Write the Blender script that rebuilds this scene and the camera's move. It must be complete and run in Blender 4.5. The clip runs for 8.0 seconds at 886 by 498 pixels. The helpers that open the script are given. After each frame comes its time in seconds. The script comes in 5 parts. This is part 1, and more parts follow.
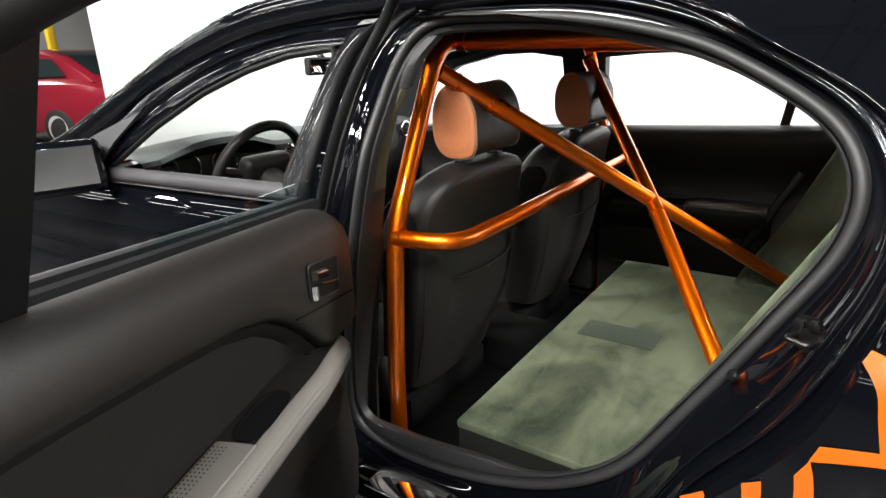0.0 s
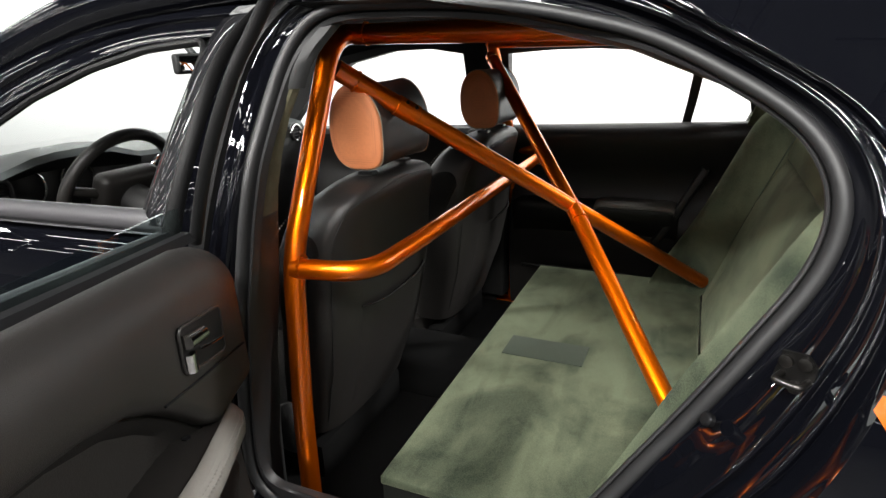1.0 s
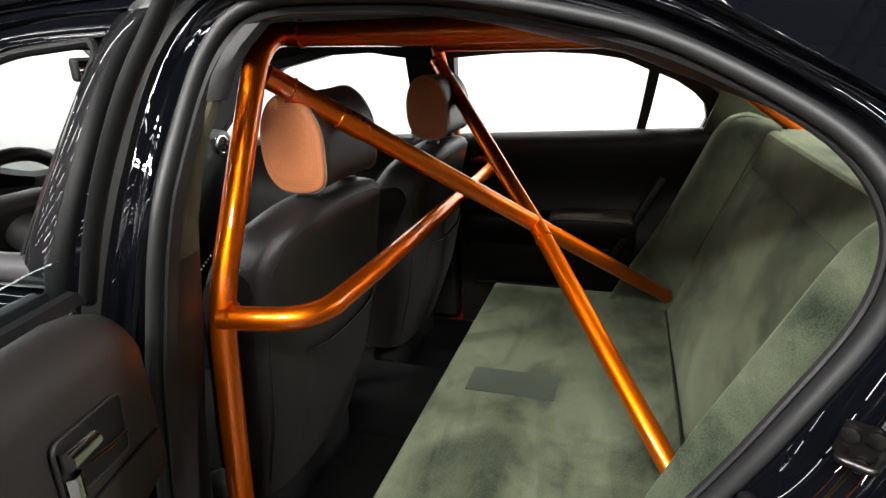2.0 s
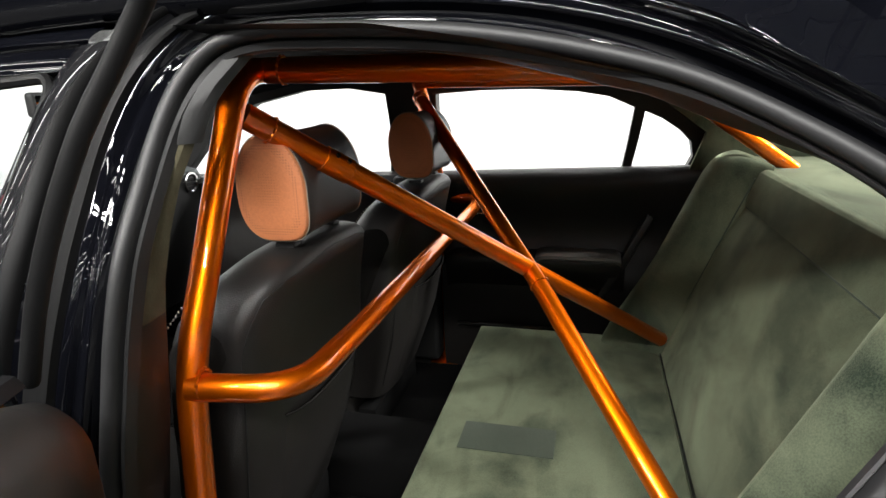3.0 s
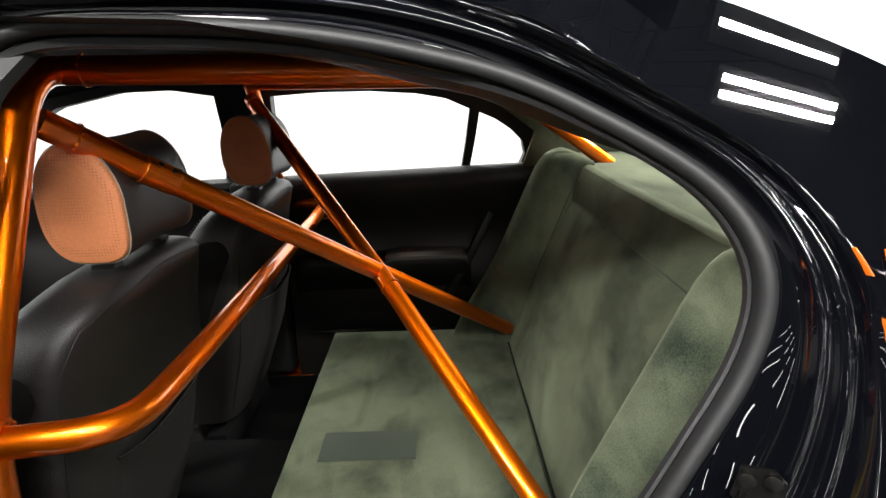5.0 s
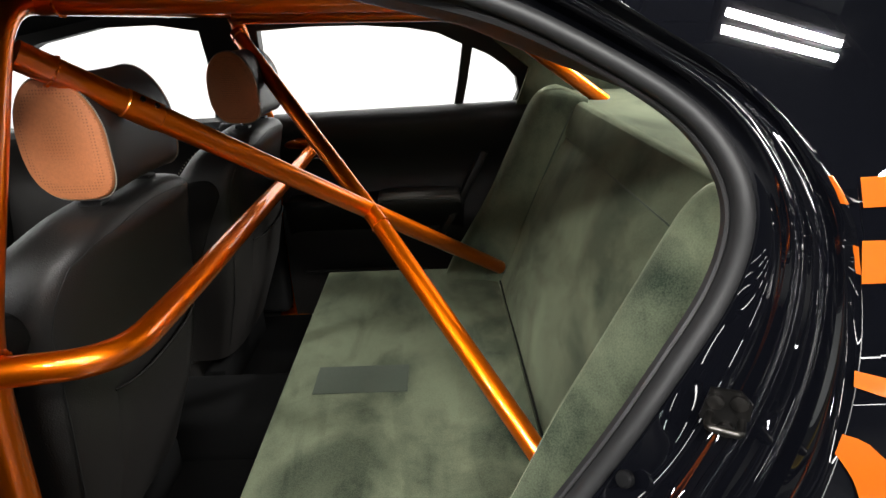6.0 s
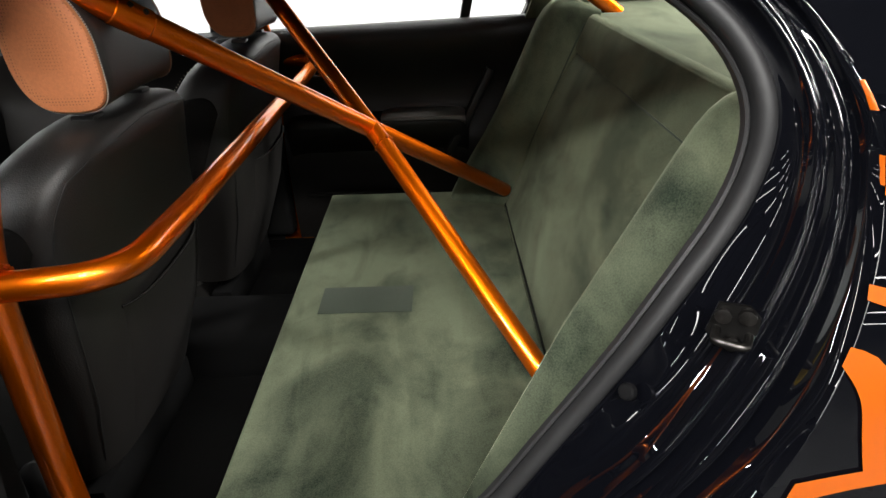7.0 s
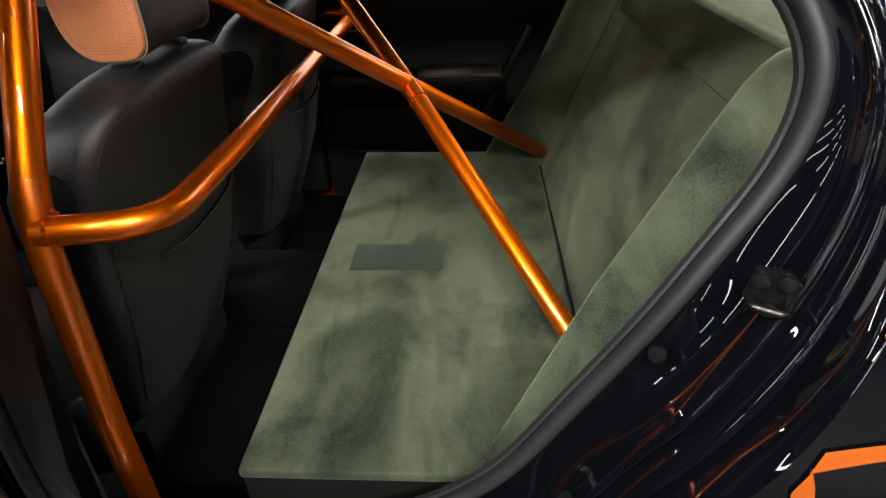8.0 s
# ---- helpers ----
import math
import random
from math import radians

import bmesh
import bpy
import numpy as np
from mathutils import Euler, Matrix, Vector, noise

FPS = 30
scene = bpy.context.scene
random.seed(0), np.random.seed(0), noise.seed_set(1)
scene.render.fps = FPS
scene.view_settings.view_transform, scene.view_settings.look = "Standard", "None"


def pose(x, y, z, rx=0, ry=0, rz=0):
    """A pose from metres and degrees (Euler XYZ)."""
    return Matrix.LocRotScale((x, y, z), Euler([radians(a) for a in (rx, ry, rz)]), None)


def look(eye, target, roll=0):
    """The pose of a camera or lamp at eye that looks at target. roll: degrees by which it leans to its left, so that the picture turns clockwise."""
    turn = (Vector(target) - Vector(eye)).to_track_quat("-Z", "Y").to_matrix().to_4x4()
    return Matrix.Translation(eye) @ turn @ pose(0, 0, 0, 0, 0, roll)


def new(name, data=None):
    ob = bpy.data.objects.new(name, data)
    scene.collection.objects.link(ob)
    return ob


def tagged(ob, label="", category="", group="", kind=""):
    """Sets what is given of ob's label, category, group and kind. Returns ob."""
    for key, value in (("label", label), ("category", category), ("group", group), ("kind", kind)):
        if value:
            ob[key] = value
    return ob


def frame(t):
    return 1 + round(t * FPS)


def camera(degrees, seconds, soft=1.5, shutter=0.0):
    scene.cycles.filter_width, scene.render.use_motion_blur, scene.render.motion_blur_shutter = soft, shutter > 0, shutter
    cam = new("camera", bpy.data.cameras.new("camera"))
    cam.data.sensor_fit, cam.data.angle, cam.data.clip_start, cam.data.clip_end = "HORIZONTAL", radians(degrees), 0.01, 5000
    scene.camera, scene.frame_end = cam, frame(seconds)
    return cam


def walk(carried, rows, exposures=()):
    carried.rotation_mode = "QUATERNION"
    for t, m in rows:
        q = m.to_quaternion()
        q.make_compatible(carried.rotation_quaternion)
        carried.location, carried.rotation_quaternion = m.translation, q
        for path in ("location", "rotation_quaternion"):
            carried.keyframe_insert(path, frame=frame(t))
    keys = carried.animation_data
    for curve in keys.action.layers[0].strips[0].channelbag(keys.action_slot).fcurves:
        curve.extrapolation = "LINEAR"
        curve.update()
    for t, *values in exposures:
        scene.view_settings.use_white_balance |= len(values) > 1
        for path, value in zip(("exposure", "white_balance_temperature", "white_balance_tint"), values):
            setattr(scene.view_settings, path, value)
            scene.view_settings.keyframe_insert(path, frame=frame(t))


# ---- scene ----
cam = camera(74.5, 8.0)
PATH = [
    (0, (0.849, -1.742, 1.33), (-0.229, -0.178, 0.703), -2.1),
    (0.5, (0.783, -1.665, 1.328), (-0.151, -0.015, 0.689), -2.1),
    (1, (0.722, -1.589, 1.325), (-0.05, 0.14, 0.68), -2.0),
    (1.5, (0.668, -1.511, 1.323), (0.024, 0.268, 0.675), -2.0),
    (1.7, (0.648, -1.48, 1.323), (0.042, 0.311, 0.672), -2.0),
    (3, (0.553, -1.359, 1.331), (0.07, 0.506, 0.793), -1.6),
    (3.5, (0.55, -1.349, 1.334), (0.209, 0.554, 0.819), -1.4),
    (4, (0.557, -1.348, 1.333), (0.38, 0.575, 0.812), -1.3),
    (4.5, (0.564, -1.348, 1.333), (0.528, 0.581, 0.808), -1.3),
    (4.7, (0.555, -1.343, 1.333), (0.571, 0.587, 0.806), -1.3),
    (6, (0.574, -1.353, 1.321), (0.597, 0.509, 0.592), -1.6),
    (6.5, (0.576, -1.347, 1.309), (0.587, 0.471, 0.475), -1.7),
    (7, (0.573, -1.343, 1.3), (0.574, 0.415, 0.346), -1.7),
    (7.5, (0.57, -1.345, 1.3), (0.533, 0.376, 0.281), -1.6),
    (8, (0.573, -1.344, 1.293), (0.463, 0.346, 0.23), -1.9),
]
walk(cam, [(t, look(eye, target, roll)) for t, eye, target, roll in PATH], [(0.0, 0.28), (1.7, 0.18), (4.7, 0.14), (6.5, -0.03), (8.0, -0.14)])

# ---- world, lamps ----
world = bpy.data.worlds.new("hall")
scene.world = world
world.use_nodes = True
world.node_tree.nodes["Background"].inputs[0].default_value = (0.8, 0.9, 1.0, 1)
world.node_tree.nodes["Background"].inputs[1].default_value = 0.02


# ---- small helpers ----
def part(name, bm, material, parent=None, label="", smooth=True, sharp=38):
    """One mesh object out of a bmesh, under its thing."""
    me = bpy.data.meshes.new(name)
    bmesh.ops.recalc_face_normals(bm, faces=bm.faces)
    bm.to_mesh(me)
    bm.free()
    if smooth:
        for p in me.polygons:
            p.use_smooth = True
        me.set_sharp_from_angle(angle=radians(sharp))
    if material:
        me.materials.append(material)
    ob = new(name, me)
    ob.parent = parent
    if label:
        ob["label"] = label
    return ob


def thing(name, label, category, group="", kind=""):
    return tagged(new(name), label, category, group, kind)


def add_box(bm, lo, hi, bevel=0.0, segments=2, m=None):
    geo = bmesh.ops.create_cube(bm, size=1)
    vs = geo["verts"]
    lo, hi = Vector(lo), Vector(hi)
    for v in vs:
        v.co = Vector([(lo[i] + hi[i]) / 2 + v.co[i] * (hi[i] - lo[i]) for i in range(3)])
    if bevel:
        es = list({e for v in vs for e in v.link_edges})
        out = bmesh.ops.bevel(bm, geom=es, offset=bevel, segments=segments, affect="EDGES", profile=0.6)
        vs = list({v for f in out["faces"] for v in f.verts} | {v for v in vs if v.is_valid})
    if m is not None:
        for v in vs:
            v.co = m @ v.co
    return vs


def box(lo, hi, bevel=0.0, segments=2, m=None):
    bm = bmesh.new()
    add_box(bm, lo, hi, bevel, segments, m)
    return bm


def lerp_table(v, table):
    xs, ys = zip(*table)
    return float(np.interp(v, xs, ys))


def fillet(points, radius, steps=7):
    """A polyline with its corners rounded."""
    pts = [Vector(p) for p in points]
    out = [pts[0]]
    for a, b, c in zip(pts, pts[1:], pts[2:]):
        u, w = (a - b), (c - b)
        r = min(radius, u.length * 0.49, w.length * 0.49)
        p, q = b + u.normalized() * r, b + w.normalized() * r
        for i in range(steps + 1):
            t = i / steps
            out.append((1 - t) ** 2 * p + 2 * t * (1 - t) * b + t * t * q)
    out.append(pts[-1])
    return out


def smooth_curve(points, n, closed=False):
    """n points along a Catmull-Rom curve, evenly spaced."""
    pts = [Vector(p) for p in points]
    k = len(pts)
    fine = []
    for i in range(k if closed else k - 1):
        def at(j):
            return pts[(i + j) % k] if closed else pts[min(max(i + j, 0), k - 1)]
        a, b, c, d = at(-1), at(0), at(1), at(2)
        for s in range(16):
            t = s / 16
            fine.append(0.5 * ((2 * b) + (c - a) * t + (2 * a - 5 * b + 4 * c - d) * t * t + (3 * b - a - 3 * c + d) * t ** 3))
    fine.append(pts[0].copy() if closed else pts[-1])
    acc = [0.0]
    for a, b in zip(fine, fine[1:]):
        acc.append(acc[-1] + (b - a).length)
    out = []
    count = n if closed else n - 1
    for i in range(n):
        d = acc[-1] * i / count
        j = min(int(np.searchsorted(acc, d, side="right")) - 1, len(fine) - 2)
        t = (d - acc[j]) / max(acc[j + 1] - acc[j], 1e-9)
        out.append(fine[j].lerp(fine[j + 1], t))
    return out


def loft(rings, close_ring=True, caps=False, close_path=False):
    bm = bmesh.new()
    rows = [[bm.verts.new(p) for p in r] for r in rings]
    pairs = list(zip(rows, rows[1:])) + ([(rows[-1], rows[0])] if close_path else [])
    for a, b in pairs:
        n = len(a)
        for i in range(n if close_ring else n - 1):
            j = (i + 1) % n
            bm.faces.new((a[i], a[j], b[j], b[i]))
    if caps:
        bm.faces.new(rows[0])
        bm.faces.new(rows[-1])
    return bm


def tube(points, r, sides=20, caps=True, closed=False):
    pts = [Vector(p) for p in points]
    n = len(pts)
    rings, up = [], None
    for i, p in enumerate(pts):
        a, b = (pts[i - 1], pts[(i + 1) % n]) if closed else (pts[max(i - 1, 0)], pts[min(i + 1, n - 1)])
        d = (b - a).normalized()
        if up is None:
            up = d.orthogonal().normalized()
        up = (up - d * up.dot(d)).normalized()
        side = d.cross(up)
        rad = r(i / (n - 1)) if callable(r) else r
        rings.append([p + (up * math.cos(a2) + side * math.sin(a2)) * rad for a2 in (2 * math.pi * k / sides for k in range(sides))])
    return loft(rings, True, caps and not closed, closed)


def plate(outer, holes, place, thick):
    """A flat plate with holes: 2D loops, place(u, v, w) gives the 3D point at depth w."""
    from mathutils.geometry import tessellate_polygon
    loops = [[Vector((u, v, 0)) for u, v in l] for l in [outer] + holes]
    tris = tessellate_polygon(loops)
    flat = [p for l in loops for p in l]
    bm = bmesh.new()
    front = [bm.verts.new(place(p.x, p.y, 0)) for p in flat]
    back = [bm.verts.new(place(p.x, p.y, thick)) for p in flat]
    for a, b, c in tris:
        for vs in ((front[a], front[b], front[c]), (back[c], back[b], back[a])):
            try:
                bm.faces.new(vs)
            except ValueError:
                pass
    k = 0
    for l in loops:
        for i in range(len(l)):
            a, b = k + i, k + (i + 1) % len(l)
            bm.faces.new((front[a], front[b], back[b], back[a]))
        k += len(l)
    return bm


# ---- materials ----
def material(name, base, rough=0.5, metal=0.0, coat=0.0, coat_rough=0.03, grain=0.0, grain_scale=200.0, stain=0.0, stain_scale=6.0,
             bump=0.0, bump_scale=300.0, sheen=0.0, emit=None, strength=0.0, spec=0.5, second=None):
    m = bpy.data.materials.new(name)
    m.use_nodes = True
    nt = m.node_tree
    b = nt.nodes["Principled BSDF"]
    b.inputs["Roughness"].default_value = rough
    b.inputs["Metallic"].default_value = metal
    b.inputs["Coat Weight"].default_value = coat
    b.inputs["Coat Roughness"].default_value = coat_rough
    b.inputs["Specular IOR Level"].default_value = spec
    if sheen:
        b.inputs["Sheen Weight"].default_value = sheen
        b.inputs["Sheen Roughness"].default_value = 0.45
        b.inputs["Sheen Tint"].default_value = (*[min(1, c * 4 + 0.1) for c in base], 1)
    b.inputs["Base Color"].default_value = (*base, 1)
    if emit:
        b.inputs["Emission Color"].default_value = (*emit, 1)
        b.inputs["Emission Strength"].default_value = strength
    co = nt.nodes.new("ShaderNodeTexCoord").outputs["Object"]

    def noise_of(scale, detail=4.0):
        n = nt.nodes.new("ShaderNodeTexNoise")
        n.inputs["Scale"].default_value = scale
        n.inputs["Detail"].default_value = detail
        nt.links.new(co, n.inputs["Vector"])
        return n.outputs["Fac"]

    def mixed(fac, a, c):
        x = nt.nodes.new("ShaderNodeMix")
        x.data_type = "RGBA"
        nt.links.new(fac, x.inputs[0])
        for slot, val in ((6, a), (7, c)):
            if isinstance(val, tuple):
                x.inputs[slot].default_value = (*val, 1)
            else:
                nt.links.new(val, x.inputs[slot])
        return x.outputs[2]

    def ramp(fac, lo, hi):
        r = nt.nodes.new("ShaderNodeMapRange")
        r.inputs["From Min"].default_value, r.inputs["From Max"].default_value = lo, hi
        nt.links.new(fac, r.inputs["Value"])
        return r.outputs["Result"]

    colour = None
    if stain or second:
        other = second or tuple(c * (1 - stain) for c in base)
        colour = mixed(ramp(noise_of(stain_scale, 5), 0.35, 0.65), base, other)
    if grain:
        dark = tuple(c * (1 - grain) for c in base)
        g = mixed(ramp(noise_of(grain_scale, 3), 0.35, 0.7), colour or base, dark)
        half = nt.nodes.new("ShaderNodeMix")
        half.data_type = "RGBA"
        half.inputs[0].default_value = 0.6
        if colour:
            nt.links.new(colour, half.inputs[6])
        else:
            half.inputs[6].default_value = (*base, 1)
        nt.links.new(g, half.inputs[7])
        colour = half.outputs[2]
    if colour:
        nt.links.new(colour, b.inputs["Base Color"])
    if bump:
        bp = nt.nodes.new("ShaderNodeBump")
        bp.inputs["Strength"].default_value = bump
        bp.inputs["Distance"].default_value = 0.002
        nt.links.new(noise_of(bump_scale, 3), bp.inputs["Height"])
        nt.links.new(bp.outputs[0], b.inputs["Normal"])
    return m


PAINT = material("black_paint", (0.0022, 0.0024, 0.0036), 0.6, 0.0, 1.0, 0.012, spec=0.0)
RUBBER = material("seal_rubber", (0.016, 0.016, 0.0168), 0.54, grain=0.3, grain_scale=90, bump=0.05)
TRIM = material("trim_vinyl", (0.0125, 0.0112, 0.0103), 0.44, spec=0.42, grain=0.25, grain_scale=600, bump=0.25, bump_scale=900, stain=0.15, stain_scale=5)
TRIM_DARK = material("dark_plastic", (0.012, 0.012, 0.012), 0.5, bump=0.2, bump_scale=900, grain=0.3, grain_scale=500)
TRIM_GREY = material("grey_vinyl", (0.155, 0.146, 0.132), 0.5, bump=0.2, bump_scale=900, grain=0.2, grain_scale=500)
# duller copy of the black leather, keeps cushion and door recess dark as if shaded
LEATHER_MATTE = material("dulled_black_leather", (0.012, 0.011, 0.010), 0.7, bump=0.3, bump_scale=420, grain=0.3, grain_scale=300, spec=0.15)
LEATHER = material("black_leather", (0.0145, 0.0132, 0.0122), 0.45, bump=0.35, bump_scale=420, grain=0.3, grain_scale=300)
SUEDE_ORANGE = material("orange_leather", (0.62, 0.215, 0.085), 0.62, grain=0.2, grain_scale=250, bump=0.3, bump_scale=500, sheen=0.2)

# small punched holes in the orange leather
nt = SUEDE_ORANGE.node_tree
cells = nt.nodes.new("ShaderNodeTexVoronoi")
cells.inputs["Scale"].default_value, cells.inputs["Randomness"].default_value = 210.0, 0.0
nt.links.new(nt.nodes["Texture Coordinate"].outputs["Object"], cells.inputs["Vector"])
hole = nt.nodes.new("ShaderNodeMapRange")
hole.inputs["From Min"].default_value, hole.inputs["From Max"].default_value = 0.16, 0.30
hole.inputs["To Min"].default_value, hole.inputs["To Max"].default_value = 0.55, 0.0
nt.links.new(cells.outputs["Distance"], hole.inputs["Value"])
punch = nt.nodes.new("ShaderNodeMix")
punch.data_type = "RGBA"
punch.inputs[7].default_value = (0.10, 0.03, 0.012, 1)
nt.links.new(hole.outputs[0], punch.inputs[0])
nt.links.new(nt.nodes["Principled BSDF"].inputs["Base Color"].links[0].from_socket, punch.inputs[6])
nt.links.new(punch.outputs[2], nt.nodes["Principled BSDF"].inputs["Base Color"])
CANDY = material("orange_candy_paint", (0.92, 0.235, 0.004), 0.37, 0.95, 1.0, 0.015, grain=0.12, grain_scale=1500)
CANDY.node_tree.nodes["Principled BSDF"].inputs["Coat Tint"].default_value = (1.0, 0.74, 0.42, 1)


def suede_material(name, light, dark):
    """Brushed suede: soft cloudy nap, darker stroke marks and a fine fibre grain."""
    m = material(name, light, 0.95, bump=0.25, bump_scale=700, sheen=0.35, spec=0.08)
    nt = m.node_tree
    b = nt.nodes["Principled BSDF"]
    b.inputs["Sheen Roughness"].default_value = 0.40
    b.inputs["Sheen Tint"].default_value = (0.62, 0.68, 0.46, 1)
    co = nt.nodes.new("ShaderNodeTexCoord").outputs["Object"]

    def field(scale, lo, hi, detail=4.0, stretch=(1, 1, 1), twist=0.0, turn=0.0):
        mp = nt.nodes.new("ShaderNodeMapping")
        mp.inputs["Scale"].default_value = stretch
        mp.inputs["Rotation"].default_value = (0, 0, turn)
        nt.links.new(co, mp.inputs["Vector"])
        n = nt.nodes.new("ShaderNodeTexNoise")
        n.inputs["Scale"].default_value, n.inputs["Detail"].default_value, n.inputs["Distortion"].default_value = scale, detail, twist
        nt.links.new(mp.outputs[0], n.inputs["Vector"])
        r = nt.nodes.new("ShaderNodeMapRange")
        r.inputs["From Min"].default_value, r.inputs["From Max"].default_value = lo, hi
        nt.links.new(n.outputs["Fac"], r.inputs["Value"])
        return r.outputs["Result"]

    def scaled(x, k):
        n = nt.nodes.new("ShaderNodeMath")
        n.operation = "MULTIPLY"
        n.inputs[1].default_value = k
        nt.links.new(x, n.inputs[0])
        return n.outputs[0]

    def plus(x, y):
        n = nt.nodes.new("ShaderNodeMath")
        n.operation, n.use_clamp = "ADD", True
        nt.links.new(x, n.inputs[0])
        nt.links.new(y, n.inputs[1])
        return n.outputs[0]

    nap = scaled(field(4.4, 0.42, 0.64, 5.0, (1, 0.75, 0.8), 0.7), 0.62)
    marks = scaled(field(7.0, 0.50, 0.66, 3.0, (1.7, 0.45, 0.6), 1.0, 0.6), 0.22)
    spots = scaled(field(18.0, 0.45, 0.72, 3.0, (1, 0.6, 1), 0.4), 0.15)
    fibre = scaled(field(420.0, 0.35, 0.75, 2.0), 0.26)
    total = plus(plus(nap, marks), plus(spots, fibre))
    x = nt.nodes.new("ShaderNodeMix")
    x.data_type = "RGBA"
    x.inputs[6].default_value, x.inputs[7].default_value = (*light, 1), (*dark, 1)
    nt.links.new(total, x.inputs[0])
    nt.links.new(x.outputs[2], b.inputs["Base Color"])
    return m


SUEDE = suede_material("green_suede", (0.128, 0.147, 0.094), (0.016, 0.023, 0.016))
SUEDE_PATCH = material("grey_green_hook_patch", (0.036, 0.047, 0.032), 0.95, sheen=0.35, grain=0.3, grain_scale=700, bump=0.4, bump_scale=800)
SUEDE_DARK = material("charcoal_suede", (0.012, 0.013, 0.011), 0.95, grain=0.3, grain_scale=350, spec=0.1)
BEIGE = material("olive_beige_cloth", (0.15, 0.135, 0.08), 0.95, grain=0.3, grain_scale=300, bump=0.2, stain=0.25, stain_scale=30)
CARPET = material("black_carpet", (0.005, 0.005, 0.005), 1.0, grain=0.5, grain_scale=500, bump=0.6, bump_scale=500, spec=0.1)
CHROME = material("chrome", (0.75, 0.74, 0.72), 0.12, 1.0)
STEEL = material("zinc_steel", (0.09, 0.085, 0.08), 0.36, 1.0, grain=0.3, grain_scale=200)
IRON = material("dark_plating", (0.010, 0.0095, 0.009), 0.3, 0.5, grain=0.3, grain_scale=200)
STITCH = material("pale_thread", (0.35, 0.31, 0.25), 0.8)
WHITE_WALL = material("white_backdrop", (0.86, 0.87, 0.87), 0.7, stain=0.03, stain_scale=0.8)
GREY_WALL = material("grey_wall", (0.30, 0.30, 0.29), 0.8, stain=0.2, stain_scale=0.9, grain=0.1, grain_scale=8)
FLOOR = material("sealed_concrete", (0.055, 0.055, 0.054), 0.25, stain=0.25, stain_scale=0.9, grain=0.2, grain_scale=20, bump=0.05, bump_scale=30)
CEILING = material("dark_ceiling", (0.06, 0.062, 0.07), 0.8, stain=0.3, stain_scale=0.7)
DARK_WALL = material("dark_wall", (0.018, 0.018, 0.019), 0.8, stain=0.3, stain_scale=0.9, grain=0.1, grain_scale=8)
TRUSS = material("black_steel", (0.008, 0.008, 0.009), 0.6, grain=0.2, grain_scale=40)
FRAME = material("frame_black", (0.006, 0.006, 0.0065), 0.6, spec=0.05, coat=0.15, coat_rough=0.15, bump=0.05, bump_scale=200)
CHANNEL = material("black_flocked_rubber", (0.004, 0.004, 0.0042), 0.5, spec=0.2, grain=0.3, grain_scale=200)
POST_FILM = material("gloss_black_film", (0.003, 0.003, 0.004), 0.5, coat=1.0, coat_rough=0.03, spec=0.1, grain=0.2, grain_scale=60)
GREY_PLASTIC = material("grey_plastic", (0.045, 0.045, 0.047), 0.45, bump=0.15, bump_scale=900, grain=0.2, grain_scale=500)
SATIN = material("satin_grey", (0.055, 0.053, 0.057), 0.42, 0.3, grain=0.1, grain_scale=300)
DASH = material("grey_dash", (0.085, 0.098, 0.097), 0.5, bump=0.3, bump_scale=700, grain=0.2, grain_scale=400)
RED = material("red_paint", (0.30, 0.012, 0.028), 0.3, 0.2, 1.0, 0.03, grain=0.1, grain_scale=800)
YELLOW = material("yellow_paint", (0.75, 0.50, 0.02), 0.45, stain=0.15, stain_scale=3)
TYRE = material("tyre_rubber", (0.012, 0.012, 0.012), 0.7, grain=0.3, grain_scale=60)
ORANGE_FILM = material("orange_vinyl_film", (0.54, 0.105, 0.003), 0.3, 0.15, 0.8, 0.04, grain=0.05, grain_scale=500)
ALLOY = material("cast_alloy", (0.60, 0.60, 0.59), 0.42, 0.3, grain=0.15, grain_scale=60)
RED_LAMP = material("red_plastic", (0.25, 0.01, 0.01), 0.2, coat=0.5)
SILVER = material("silver_paint", (0.6, 0.6, 0.58), 0.3, 0.6, coat=0.5)


def glass_material(name, tint, rough=0.0):
    m = bpy.data.materials.new(name)
    m.use_nodes = True
    nt = m.node_tree
    nt.nodes.remove(nt.nodes["Principled BSDF"])
    out = nt.nodes["Material Output"]
    clear = nt.nodes.new("ShaderNodeBsdfTransparent")
    clear.inputs[0].default_value = (*tint, 1)
    gloss = nt.nodes.new("ShaderNodeBsdfGlossy")
    gloss.inputs["Roughness"].default_value = rough
    facing = nt.nodes.new("ShaderNodeLayerWeight")
    facing.inputs[0].default_value = 0.5
    power = nt.nodes.new("ShaderNodeMath")
    power.operation = "POWER"
    power.inputs[1].default_value = 5.0
    nt.links.new(facing.outputs["Facing"], power.inputs[0])
    gain = nt.nodes.new("ShaderNodeMapRange")
    gain.inputs["To Min"].default_value, gain.inputs["To Max"].default_value = 0.04, 1.0
    nt.links.new(power.outputs[0], gain.inputs["Value"])
    mix = nt.nodes.new("ShaderNodeMixShader")
    nt.links.new(gain.outputs[0], mix.inputs[0])
    nt.links.new(clear.outputs[0], mix.inputs[1])
    nt.links.new(gloss.outputs[0], mix.inputs[2])
    nt.links.new(mix.outputs[0], out.inputs[0])
    return m


